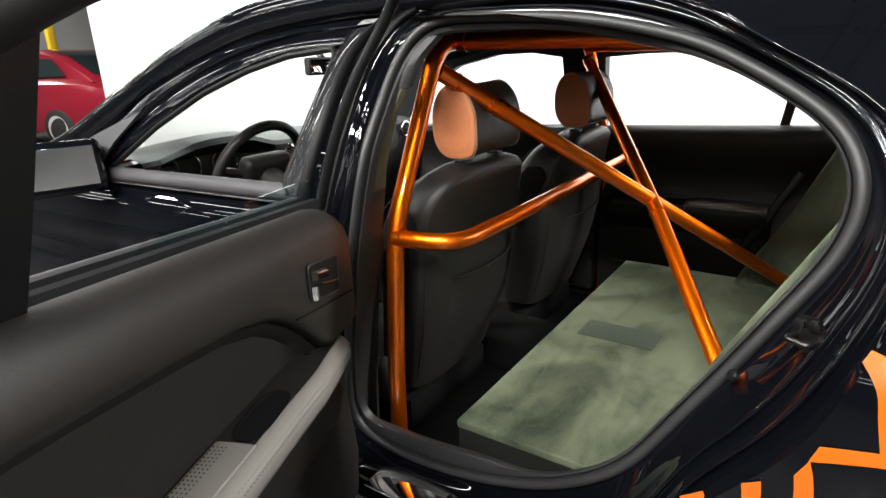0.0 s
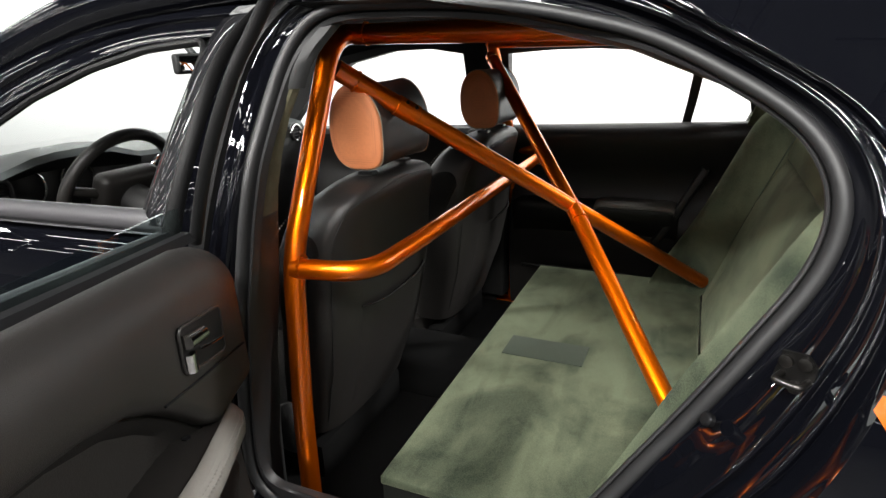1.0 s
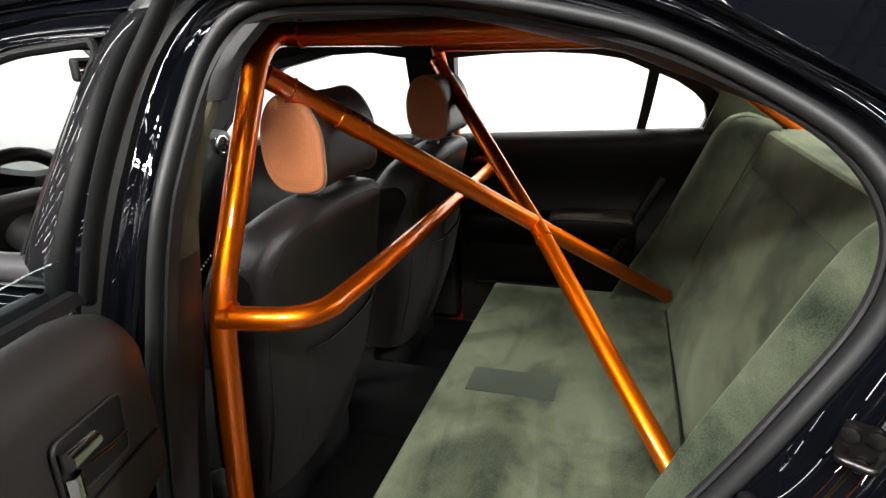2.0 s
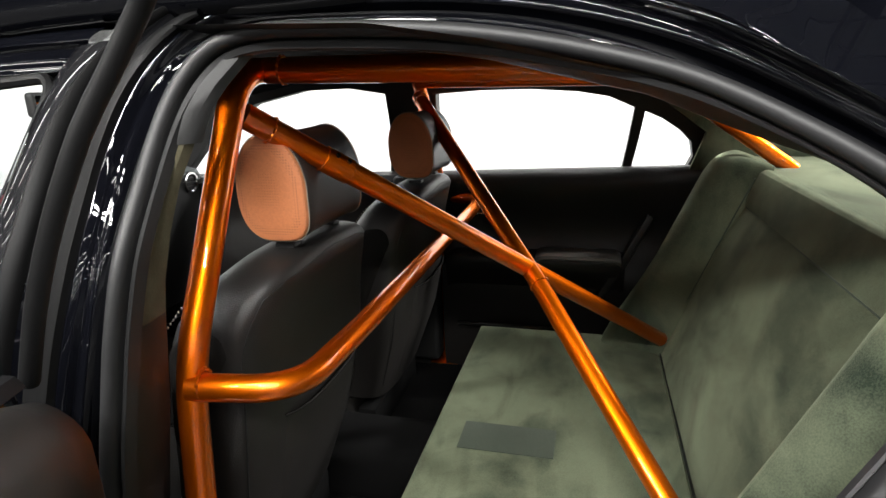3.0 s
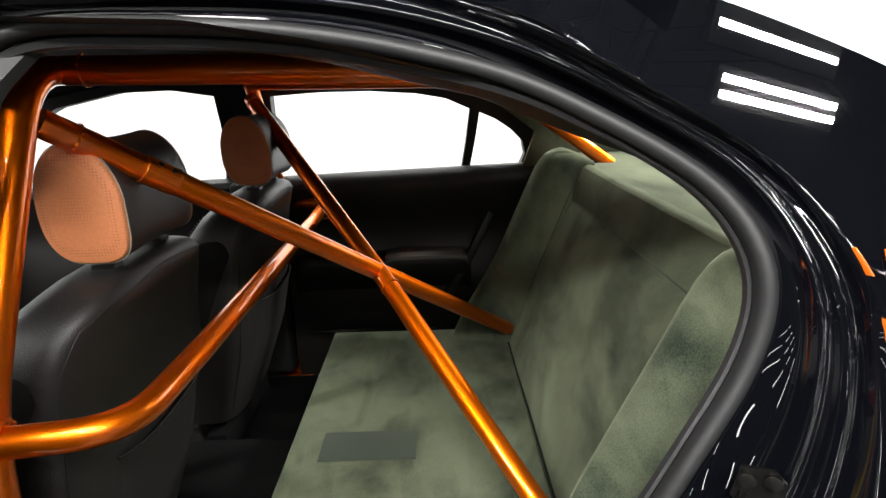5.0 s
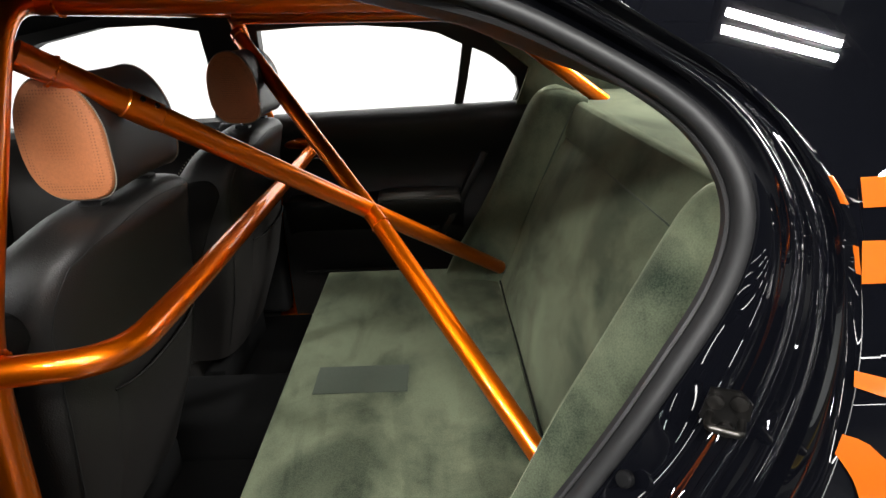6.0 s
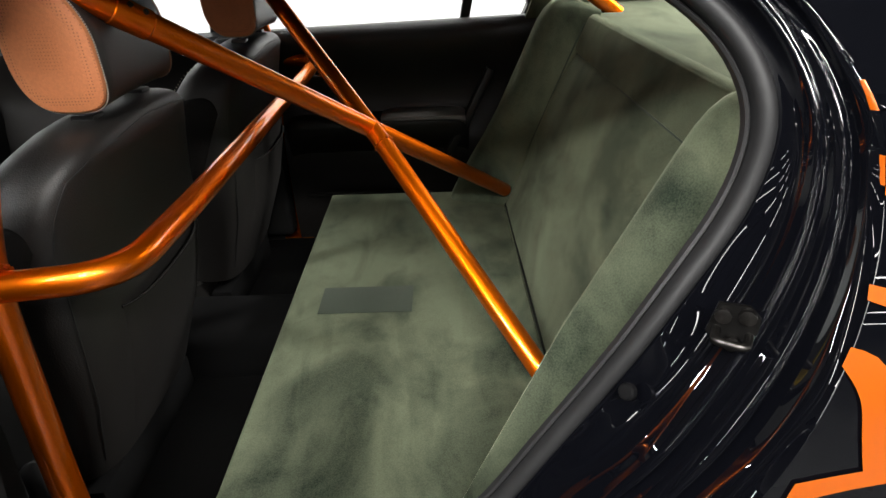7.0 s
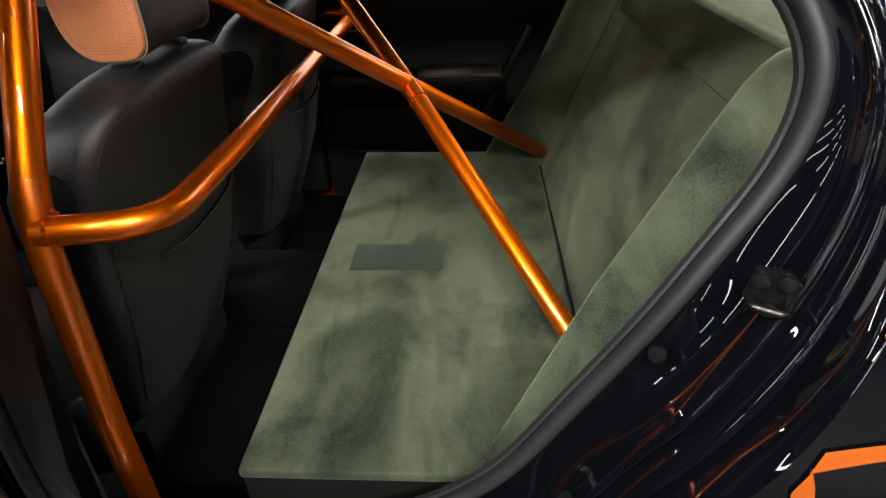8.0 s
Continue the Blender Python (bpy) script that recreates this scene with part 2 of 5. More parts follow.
GLASS = glass_material("clear_glass", (0.95, 0.98, 0.97))
GLASS_GREEN = glass_material("green_tinted_glass", (0.86, 0.94, 0.93))
DARK_GLASS = material("dark_glass", (0.02, 0.03, 0.03), 0.08, coat=1.0)
MIRROR = material("mirror_silver", (0.9, 0.9, 0.9), 0.02, 1.0)

# ---- the hall ----
tagged(part("floor", box((-16, -24, -0.2), (14, 9, 0)), FLOOR), "sealed grey concrete floor of the showroom hall", "floor", kind="structure")
tagged(part("backdrop_wall", box((-8.6, 3.0, 0), (14, 3.12, 3.15), 0.01), WHITE_WALL), "bright white studio backdrop wall behind the car", "wall", kind="structure")
tagged(part("wall_north", box((-16, 9, -0.2), (14, 9.2, 5.2)), DARK_WALL), "dark painted wall of the hall", "wall", kind="structure")
tagged(part("wall_south", box((-16, -24.2, -0.2), (14, -24, 5.2)), DARK_WALL), "dark painted wall of the hall", "wall", kind="structure")
tagged(part("wall_west", box((-16.2, -24.2, -0.2), (-16, 9.2, 5.2)), GREY_WALL), "grey concrete block wall at the end of the hall", "wall", kind="structure")
tagged(part("wall_east", box((14, -24.2, -0.2), (14.2, 9.2, 5.2)), WHITE_WALL), "white painted end wall of the hall", "wall", kind="structure")
tagged(part("ceiling", box((-16.2, -24.2, 5.2), (14.2, 9.2, 5.4)), CEILING), "dark painted hall ceiling", "ceiling", kind="structure")


def tube_light(x, y, z, turn, watts, twin=True, tilt=0.0, length=1.4):
    """A ceiling batten with two fluorescent tubes."""
    root = tagged(new("ceiling_light"), "white fluorescent batten under the ceiling, placed by reflections or added for light", "ceiling light", "hall lights")
    root.matrix_basis = pose(x, y, z, 0, 0, turn)
    tm = pose(0, 0, 0, tilt)
    part("housing", box((-length / 2 - 0.05, -0.13, 0.012), (length / 2 + 0.05, 0.13, 0.07), 0.015, 2, tm), TRUSS, root)
    part("rod", tube([(-0.6, 0, 0.05), (-0.6, 0, 5.2 - z)], 0.008, 8), TRUSS, root)
    part("rod", tube([(0.6, 0, 0.05), (0.6, 0, 5.2 - z)], 0.008, 8), TRUSS, root)
    for dy in ((-0.05, 0.05) if twin else (0.0,)):
        lamp = bpy.data.lights.new("fluorescent_tube", "AREA")
        lamp.shape, lamp.size, lamp.size_y = "RECTANGLE", length, 0.045 if y > -7 else 0.09
        lamp.energy, lamp.color = watts, (1.0, 0.985, 0.955)
        ob = new("fluorescent_tube", lamp)
        ob.parent = root
        ob.matrix_basis = tm @ pose(0, dy, 0.0)
    return root


for lx, ly, lz, turn, watts, tilt in (
    # battens at y below -2 are added keys that light cabin and door
    (-1.1, -2.6, 2.8, -25, 60, 30), (0.9, -3.1, 2.95, 0, 56, 34), (0.1, -2.5, 3.35, 0, 30, 26), (1.7, -3.4, 3.2, 0, 16, 24), (-3.4, -3.5, 3.6, 0, 10, 30), (4.1, 0.78, 3.4, 18.5, 255, 0),
    # washers at y 1.6 are added out of view to whiten the backdrop
    (-7.2, 1.6, 3.9, 0, 95, 50), (-4.8, 1.6, 3.9, 0, 85, 50), (-2.4, 1.6, 3.9, 0, 48, 50), (0.0, 1.6, 3.9, 0, 48, 50), (2.4, 1.6, 3.9, 0, 48, 50), (5.4, 1.6, 3.9, 0, 48, 50),
    (-11.0, 0.4, 3.8, 0, 50, 0), (-14.0, 3.0, 4.0, 90, 90, 0),
):
    tube_light(lx, ly, lz, turn, watts, True, tilt)
tube_light(3.84, 1.07, 3.4, 18.5, 40, False)
for ly in (-2.7, -3.7, -4.7, -5.9):
    for k in range(8):
        tube_light(-13.2 + 1.95 * k + 0.5 * (ly % 2), ly, 3.35, 0, 5, False, 0.0, 1.2)
for ly in (-1.3, 0.1):
    for k in range(4):
        tube_light(-9.8 + 2.5 * k, ly, 3.35, 0, 13, False, 0.0, 2.1)
for ly in (-7.4, -9.0, -10.8, -12.8, -16.0, -20.0):
    for k in range(6):
        tube_light(-8.0 + 3.4 * k + 0.4 * (ly % 3), ly, 3.6, 0, 31, False, 0.0, 2.4)


def roof_truss(x, z):
    """A lattice girder across the hall: two chords joined by rungs."""
    root = tagged(new("roof_truss"), "black steel lattice girder under the hall ceiling", "roof truss", "roof trusses")
    for dx in (-0.08, 0.08):
        part("chord", box((x + dx - 0.022, -9, z - 0.02), (x + dx + 0.022, 9, z + 0.02)), TRUSS, root)
    rung = None
    for k in range(24):
        y = -2.0 + 0.25 * k
        if rung is None:
            rung = part("lacing_bar", box((x - 0.07, -0.008, z - 0.008), (x + 0.07, 0.008, z + 0.008)), TRUSS, root)
            ob = rung
        else:
            ob = new("lacing_bar", rung.data)
            ob.parent = root
        ob.matrix_basis = pose(0, y, 0)
    part("hanger", box((x - 0.02, -0.02, z), (x + 0.02, 0.02, 5.2)), TRUSS, root)


for tx in (2.2, 3.35):
    roof_truss(tx, 4.1)

# ---- the car's shape ----
def seal_y(x, z):
    fore = lerp_table(z, ((0.42, 0.0), (0.6, -0.025), (0.9, -0.03), (1.06, -0.038), (1.2, -0.025), (1.36, 0.0))) * lerp_table(x, ((0.05, 1.0), (0.12, 0.0)))
    return lerp_table(z, ((0.4, -0.83), (0.9, -0.83), (1.15, -0.80), (1.3, -0.72), (1.4, -0.67))) + fore


SKIN = ((0.2, -0.915), (0.5, -0.93), (0.8, -0.932), (0.95, -0.925), (1.05, -0.90), (1.15, -0.86), (1.3, -0.79), (1.39, -0.735), (1.46, -0.65))
SKIN_Z = np.arange(0.0, 1.8, 0.005)
SKIN_Y = np.interp(SKIN_Z, *zip(*SKIN))
for _ in range(60):
    SKIN_Y = np.concatenate((SKIN_Y[:1], (SKIN_Y[:-2] + 2 * SKIN_Y[1:-1] + SKIN_Y[2:]) / 4, SKIN_Y[-1:]))


def skin_y(z):
    """Half width of the body at a height."""
    return float(np.interp(z, SKIN_Z, SKIN_Y))


FLARE_Y = np.interp(SKIN_Z, (0.3, 0.5, 0.7, 0.81, 0.86, 0.9, 0.98, 1.05, 1.15), (-0.05, -0.065, -0.07, -0.065, -0.055, -0.05, -0.036, -0.02, 0.0))
for _ in range(60):
    FLARE_Y = np.concatenate((FLARE_Y[:1], (FLARE_Y[:-2] + 2 * FLARE_Y[1:-1] + FLARE_Y[2:]) / 4, FLARE_Y[-1:]))


def body_y(x, z):
    """The outer skin with the swelling of the rear wing."""
    k = min(1.0, max(0.0, (x - 0.35) / 0.38))
    return skin_y(z) + k * k * (3 - 2 * k) * float(np.interp(z, SKIN_Z, FLARE_Y))


SEAL_RIM = ((-0.058, 0.470), (-0.055, 0.62), (-0.022, 0.86), (0.002, 0.992), (0.022, 1.113), (0.028, 1.20), (0.027, 1.277), (0.037, 1.345), (0.078, 1.397), (0.137, 1.412),
            (0.199, 1.412), (0.260, 1.410), (0.322, 1.407), (0.383, 1.402), (0.444, 1.394), (0.506, 1.383), (0.557, 1.371), (0.626, 1.353), (0.684, 1.330), (0.740, 1.301),
            (0.795, 1.270), (0.848, 1.233), (0.880, 1.191), (0.895, 1.144), (0.892, 1.091), (0.873, 1.034), (0.837, 0.971), (0.799, 0.905), (0.756, 0.829), (0.703, 0.740),
            (0.615, 0.600), (0.500, 0.510), (0.372, 0.456), (0.228, 0.425), (0.065, 0.420))
EDGE = ((-0.13, 0.40), (-0.14, 0.70), (-0.12, 1.0), (-0.095, 1.2), (-0.06, 1.345), (0.0, 1.415), (0.12, 1.447), (0.30, 1.455), (0.46, 1.447),
        (0.585, 1.420), (0.676, 1.373), (0.777, 1.315), (0.874, 1.253), (0.937, 1.203), (0.954, 1.16), (0.951, 1.122), (0.941, 1.085),
        (0.930, 1.033), (0.918, 0.982), (0.899, 0.92), (0.882, 0.857), (0.861, 0.813), (0.806, 0.780), (0.745, 0.716), (0.706, 0.620), (0.655, 0.49), (0.55, 0.375), (0.30, 0.335), (0.05, 0.33))
HUB = Vector((0.42, 0.93))
N = 360


def ring_blur(values, spread):
    """Values round a closed ring, blurred over that many samples."""
    k = np.exp(-0.5 * (np.arange(-4 * spread, 4 * spread + 1) / spread) ** 2)
    k /= k.sum()
    pad = np.concatenate((values[-4 * spread:], values, values[:4 * spread]))
    return np.convolve(pad, k, "valid")


def sail_y(x, z):
    """The flat middle of the sail panel."""
    return -0.7808 + (0.342 * (x - 0.777) + 0.698 * (z - 1.315)) / 0.63


# the seal's line, its outward way, and how far the cut edge of the body lies from it
rim_xz = np.array([(p.x, p.z) for p in smooth_curve([(x, 0, z) for x, z in SEAL_RIM], N, True)])
rim_xz = np.stack([ring_blur(rim_xz[:, k], 3) for k in (0, 1)], 1)
along = np.roll(rim_xz, -4, 0) - np.roll(rim_xz, 4, 0)
along = np.stack([ring_blur(along[:, k], 7) for k in (0, 1)], 1)
OUT = np.stack((-along[:, 1], along[:, 0]), 1) / np.linalg.norm(along, axis=1)[:, None]
SEAL_XZ = rim_xz - OUT * 0.0115
edge_xz = np.array([(p.x, p.z) for p in smooth_curve([(x, 0, z) for x, z in EDGE], 1200, True)])
REACH = []
for p, o in zip(SEAL_XZ, OUT):
    q = edge_xz - p
    ahead, aside = q @ o, np.abs(q @ np.array((-o[1], o[0])))
    REACH.append(float(np.average(ahead, weights=np.exp(-(aside / 0.006) ** 2) * (ahead > 0) + 1e-12)))
REACH = ring_blur(np.array(REACH), 9)
SEAL_D = ring_blur(np.array([seal_y(x, z) for x, z in SEAL_XZ]), 3)
EDGE_XZ = SEAL_XZ + OUT * REACH[:, None]
sail_share = [lerp_table(x, ((0.62, 0.0), (0.74, 1.0))) * lerp_table(z, ((1.12, 0.0), (1.18, 1.0))) for x, z in EDGE_XZ]
EDGE_D = ring_blur(np.array([body_y(x, z) for x, z in EDGE_XZ]), 3)
EDGE_D = np.array([d * (1 - k) + sail_y(x, z) * k for d, (x, z), k in zip(EDGE_D, EDGE_XZ, sail_share)])
ON_TOP, AT_REAR, AT_PILLAR = (ring_blur(w.astype(float), 7) for w in (OUT[:, 1] > 0.45, (OUT[:, 0] > 0.3) & (OUT[:, 1] <= 0.45), (OUT[:, 0] < -0.6) & (OUT[:, 1] <= 0.45)))
AT_SILL = np.clip(1 - ON_TOP - AT_REAR - AT_PILLAR, 0, 1)
# sections from the seal to the cut edge: share of the reach, share of the way outwards, depth of the hollows
TOP_CUT = ((0, 0.0, 0), (0.12, 0.03, 0.012), (0.24, 0.06, 0.016), (0.38, 0.12, 0.015), (0.46, 0.18, 0.009), (0.52, 0.28, 0.001), (0.57, 0.36, -0.002), (0.63, 0.42, -0.001), (0.69, 0.50, 0.004), (0.75, 0.60, 0.008), (0.83, 0.70, 0.008),
           (0.90, 0.85, 0.003), (0.955, 0.97, -0.001), (1.0, 1.0, 0))
REAR_CUT = ((0, 0.0, 0), (0.085, 0.03, 0), (0.15, 0.085, 0), (0.22, 0.15, 0), (0.30, 0.225, 0), (0.38, 0.31, 0), (0.45, 0.45, 0), (0.51, 0.55, 0), (0.57, 0.555, 0), (0.625, 0.53, 0), (0.69, 0.65, 0), (0.75, 0.73, 0), (0.81, 0.715, 0), (0.87, 0.68, 0), (0.94, 0.88, 0), (1.0, 1.0, 0))
PILLAR_CUT = ((0, 0.0, 0), (0.05, 0.02, 0.003), (0.10, 0.12, 0.002), (0.17, 0.38, 0), (0.24, 0.44, 0.003), (0.31, 0.55, 0), (0.37, 0.62, 0), (0.43, 0.62, 0.004), (0.50, 0.58, 0.010), (0.60, 0.58, 0.012), (0.72, 0.62, 0.010), (0.84, 0.76, 0.004), (0.93, 0.93, 0),
              (1.0, 1.0, 0))
SILL_CUT = ((0, 0.0, 0), (0.06, 0.02, 0.002), (0.14, 0.15, 0.002), (0.24, 0.38, 0), (0.33, 0.46, 0), (0.42, 0.53, 0.002), (0.50, 0.60, 0.003), (0.58, 0.68, 0.002), (0.65, 0.75, 0), (0.72, 0.80, 0), (0.80, 0.86, 0), (0.88, 0.92, 0), (0.94, 0.97, 0), (1.0, 1.0, 0))
CUTS = [np.array([tuple(v) for v in smooth_curve(c, 120)]) for c in (TOP_CUT, REAR_CUT, PILLAR_CUT, SILL_CUT)]
# a pressed hump in the jamb over the wheel house
HUMP_A, HUMP_B = np.array((0.700, 0.770)), np.array((0.835, 0.842))


def pressing(x, z):
    q = np.array((x, z)) - HUMP_A
    d = HUMP_B - HUMP_A
    t = float(np.clip(q @ d / (d @ d), 0, 1))
    off = float(np.linalg.norm(q - d * t))
    hump = 0.011 * math.exp(-(off / 0.021) ** 2)
    return -hump


def jamb_point(i, row, lift=0.0):
    """A point of the door jamb: sample i along the seal, row of the sections (0 to 119)."""
    f, g, h = (ON_TOP[i] * CUTS[0][row] + AT_REAR[i] * CUTS[1][row] + AT_PILLAR[i] * CUTS[2][row] + AT_SILL[i] * CUTS[3][row])
    keep = min(1.0, 0.105 / REACH[i]) * AT_REAR[i] + 1 - AT_REAR[i]
    s = min(1.0, max(0.0, (f - 0.04) / 0.34))
    f = f * keep + (1 - keep) * s * s * (3 - 2 * s)
    x, z = SEAL_XZ[i] + OUT[i] * REACH[i] * f
    y = SEAL_D[i] * (1 - g) + EDGE_D[i] * g + h + lift
    if AT_REAR[i] > 0.02 and z < 0.95:
        y += pressing(x, z) * min(1.0, f / 0.1) * min(1.0, max(0.0, (0.62 - f) / 0.15)) * AT_REAR[i]
    return Vector((x, y, z))


CAR = thing("black_car", "glossy black four-door sports sedan with orange stripes, rear door open", "car")

jamb = np.array([[tuple(jamb_point(i, k)) for i in range(N)] for k in range(120)])
# the wide face behind the seal runs smooth up to the first ridge
face = np.clip(np.minimum((np.arange(120) - 5) / 6, (46 - np.arange(120)) / 8), 0, 1)
bell = np.exp(-0.5 * (np.arange(-15, 16) / 6) ** 2)
bell /= bell.sum()
padded = np.concatenate((np.repeat(jamb[:1], 15, 0), jamb, np.repeat(jamb[-1:], 15, 0)))
calm = sum(w * padded[k:k + 120] for k, w in enumerate(bell))
jamb += face[:, None, None] * AT_REAR[None, :, None] * (calm - jamb)
jamb_rows = []
for k, row in enumerate(jamb):
    row = row + min(1.0, k / 12, (119 - k) / 12) * (np.stack([ring_blur(row[:, c], 3) for c in range(3)], 1) - row)
    fine = np.empty((2 * N, 3))
    fine[0::2] = row
    fine[1::2] = (9 * (row + np.roll(row, -1, 0)) - np.roll(row, 1, 0) - np.roll(row, -2, 0)) / 16
    jamb_rows.append([Vector(p) for p in fine])
part("door_jamb", loft(jamb_rows, True, False), PAINT, CAR, "glossy black painted rear door jamb", sharp=170)

# rubber seal: a round bulb, a groove and a flat lip inside it
bulb = [(0.0020 + 0.0098 * math.cos(a), -0.0030 - 0.0120 * math.sin(a)) for a in (math.pi * k / 12 for k in range(13))]
rings = []
for i in range(0, N, 2):
    wide = 0.008 - 0.0065 * max(AT_REAR[i], lerp_table(SEAL_XZ[i][0], ((0.55, 0.0), (0.75, 1.0))) * (1 - AT_SILL[i]), AT_PILLAR[i]) + 0.024 * AT_SILL[i]
    prof = [(0.0120, 0.010)] + bulb + [(-0.0080, 0.004), (-0.0090, 0.009), (-0.0100, 0.004), (-0.0108, 0.0012), (-0.0122, 0.0002), (-0.0135 - wide * 0.8, 0.0030), (-0.0135 - wide, 0.008), (-0.0135 - wide, 0.011 + 0.012 * (1 - AT_REAR[i]))]
    rings.append([Vector((SEAL_XZ[i][0] + OUT[i][0] * a, SEAL_D[i] + b, SEAL_XZ[i][1] + OUT[i][1] * a)) for a, b in prof])
part("door_seal", loft(rings, False, False, True), RUBBER, CAR, "dark grey rubber door seal")


# ---- outer skin behind the door: sail panel, quarter panel and roof side ----
TOP_X = np.arange(-0.4, 2.2, 0.01)
TOP_Z = np.interp(TOP_X, (-0.2, 0.3, 0.6, 0.86, 1.0, 1.13, 1.5, 1.9), (1.475, 1.478, 1.472, 1.437, 1.397, 1.356, 1.20, 1.13))
for _ in range(80):
    TOP_Z = np.concatenate((TOP_Z[:1], (TOP_Z[:-2] + 2 * TOP_Z[1:-1] + TOP_Z[2:]) / 4, TOP_Z[-1:]))


def top_edge(x):
    """Height of the roof side's upper edge."""
    return float(np.interp(x, TOP_X, TOP_Z))


def shoulder(x):
    return lerp_table(x, ((0.957, 1.16), (1.1, 1.165), (1.4, 1.14), (2.0, 1.08)))


# upper panel: from the door edge and the shoulder line up to the rear window
rim = sorted(((math.atan2(p.z - HUB.y, p.x - HUB.x), p) for p in (jamb_point(i, 119) for i in range(N))), key=lambda q: -q[0])
up = [p for a, p in rim if 0.41 < a < 2.1]
up += [Vector((x, skin_y(shoulder(x)), shoulder(x))) for x in (0.975, 1.0, 1.05, 1.1, 1.2, 1.3, 1.45, 1.6, 1.8, 2.0)]
rows = []
for t in (0, 0.015, 0.04, 0.08, 0.14, 0.22, 0.3, 0.4, 0.5, 0.6, 0.7, 0.8, 0.9, 0.97, 1.0):
    row = []
    for p in up:
        zt = max(top_edge(p.x + 0.02), p.z + 0.01)
        x, z = p.x + 0.02 * t, p.z + (zt - p.z) * t
        low_off = p.y - sail_y(p.x, p.z)
        flat = sail_y(x, z) + low_off * max(0.0, 1 - t / lerp_table(x, ((1.05, 0.06), (1.6, 0.6)))) ** 2
        w = lerp_table(x, ((0.58, 0.0), (0.66, 0.5), (0.74, 1.0)))
        row.append(Vector((x, flat * w + (p.y + (-0.55 - p.y) * t) * (1 - w), z)))
    rows.append(row)
part("sail_panel", loft(rows, False), PAINT, CAR, "glossy black rear roof pillar panel")
rows = []
for x in [0.957 + 0.08 * k for k in range(14)]:
    rows.append([Vector((x, body_y(x, z), z)) for z in [0.25 + (shoulder(x) - 0.25) * k / 16 for k in range(17)]])
part("quarter_panel", loft(rows, False), PAINT, CAR, "glossy black rear quarter panel")
# lower quarter between the door edge and the wheel arch
low = [p for a, p in rim if -2.1 < a < 0.45]
rows = []
for t in (0, 0.04, 0.12, 0.5, 1.0):
    rows.append([Vector((p.x + (0.957 - p.x) * t, body_y(p.x + (0.957 - p.x) * t, p.z), p.z)) for p in low])
part("lower_quarter", loft(rows, False), PAINT, CAR, "glossy black panel ahead of the rear wheel")

# roof, rear window and headliner
rows = []
for x in [-0.75 + 0.1 * k for k in range(15)] + [0.72, 0.79, 0.86]:
    zt = lerp_table(x, ((-0.75, 1.40), (-0.4, 1.455), (0.0, 1.475), (0.5, 1.475), (0.7, 1.462), (0.86, 1.436)))
    rows.append([Vector((x, y, zt + 0.025 * (1 - (y / 0.62) ** 2))) for y in [-0.66 + 0.11 * k for k in range(13)]])
bm = loft(rows, False)
part("roof", bm, PAINT, CAR, "glossy black roof")
rows = []
for x in [-0.75 + 0.05 * k for k in range(33)]:
    zt = lerp_table(x, ((-0.75, 1.36), (-0.4, 1.415), (0.0, 1.438), (0.5, 1.435), (0.72, 1.412), (0.86, 1.385)))
    rows.append([Vector((x, y, zt - 0.05 * max(0, abs(y) - 0.45) / 0.2)) for y in [-0.66 + 0.11 * k for k in range(13)]])
part("headliner", loft(rows, False), SUEDE_DARK, CAR, "dark suede headliner")
rows = []
for y, dz in ((-0.705, 0.020), (-0.66, 0.010), (-0.62, 0.002), (-0.60, 0.0), (-0.58, 0.004), (-0.56, 0.016), (-0.54, 0.045), (-0.52, 0.09)):
    rows.append([Vector((x, y, lerp_table(x, ((0.05, 1.392), (0.3, 1.382), (0.43, 1.360), (0.55, 1.330), (0.615, 1.315), (0.66, 1.296), (0.71, 1.276), (0.745, 1.262), (0.79, 1.246), (0.85, 1.222))) + dz)) for x in [0.05 + 0.02 * k for k in range(41)]])
part("roof_side_lining", loft(rows, False), TRIM_DARK, CAR, "black lining over the rear door")
rows = [[Vector((x, y, z)) for y in (-0.61, -0.3, 0, 0.3, 0.61)] for x, z in ((0.86, 1.440), (1.0, 1.400), (1.13, 1.356), (1.55, 1.18))]
g = part("rear_window", loft(rows, False), GLASS, CAR, "clear rear window glass")
g.visible_shadow = False
# added band, hidden from the camera, cuts light through the rear window's top
rows = [[Vector((x, y, z)) for y in (-0.52, -0.3, 0, 0.3, 0.52)] for x, z in ((0.855, 1.374), (0.86, 1.408), (0.90, 1.398), (0.97, 1.378), (0.972, 1.374), (0.93, 1.370), (0.86, 1.373))]
part("added_window_shade", loft(rows, False), TRIM_DARK, CAR, "unseen black band added under the rear window's top to block light")
part("boot_lid", box((1.53, -0.80, 1.05), (2.0, 0.80, 1.16), 0.05, 4), PAINT, CAR)


# ---- far side: doors, pillars and windows seen from inside ----
def far_y(z):
    return lerp_table(z, ((0.2, 0.74), (0.9, 0.74), (1.04, 0.745), (1.3, 0.66), (1.45, 0.60)))


def far_place(x, z, w):
    return Vector((x, far_y(z) + w, z))


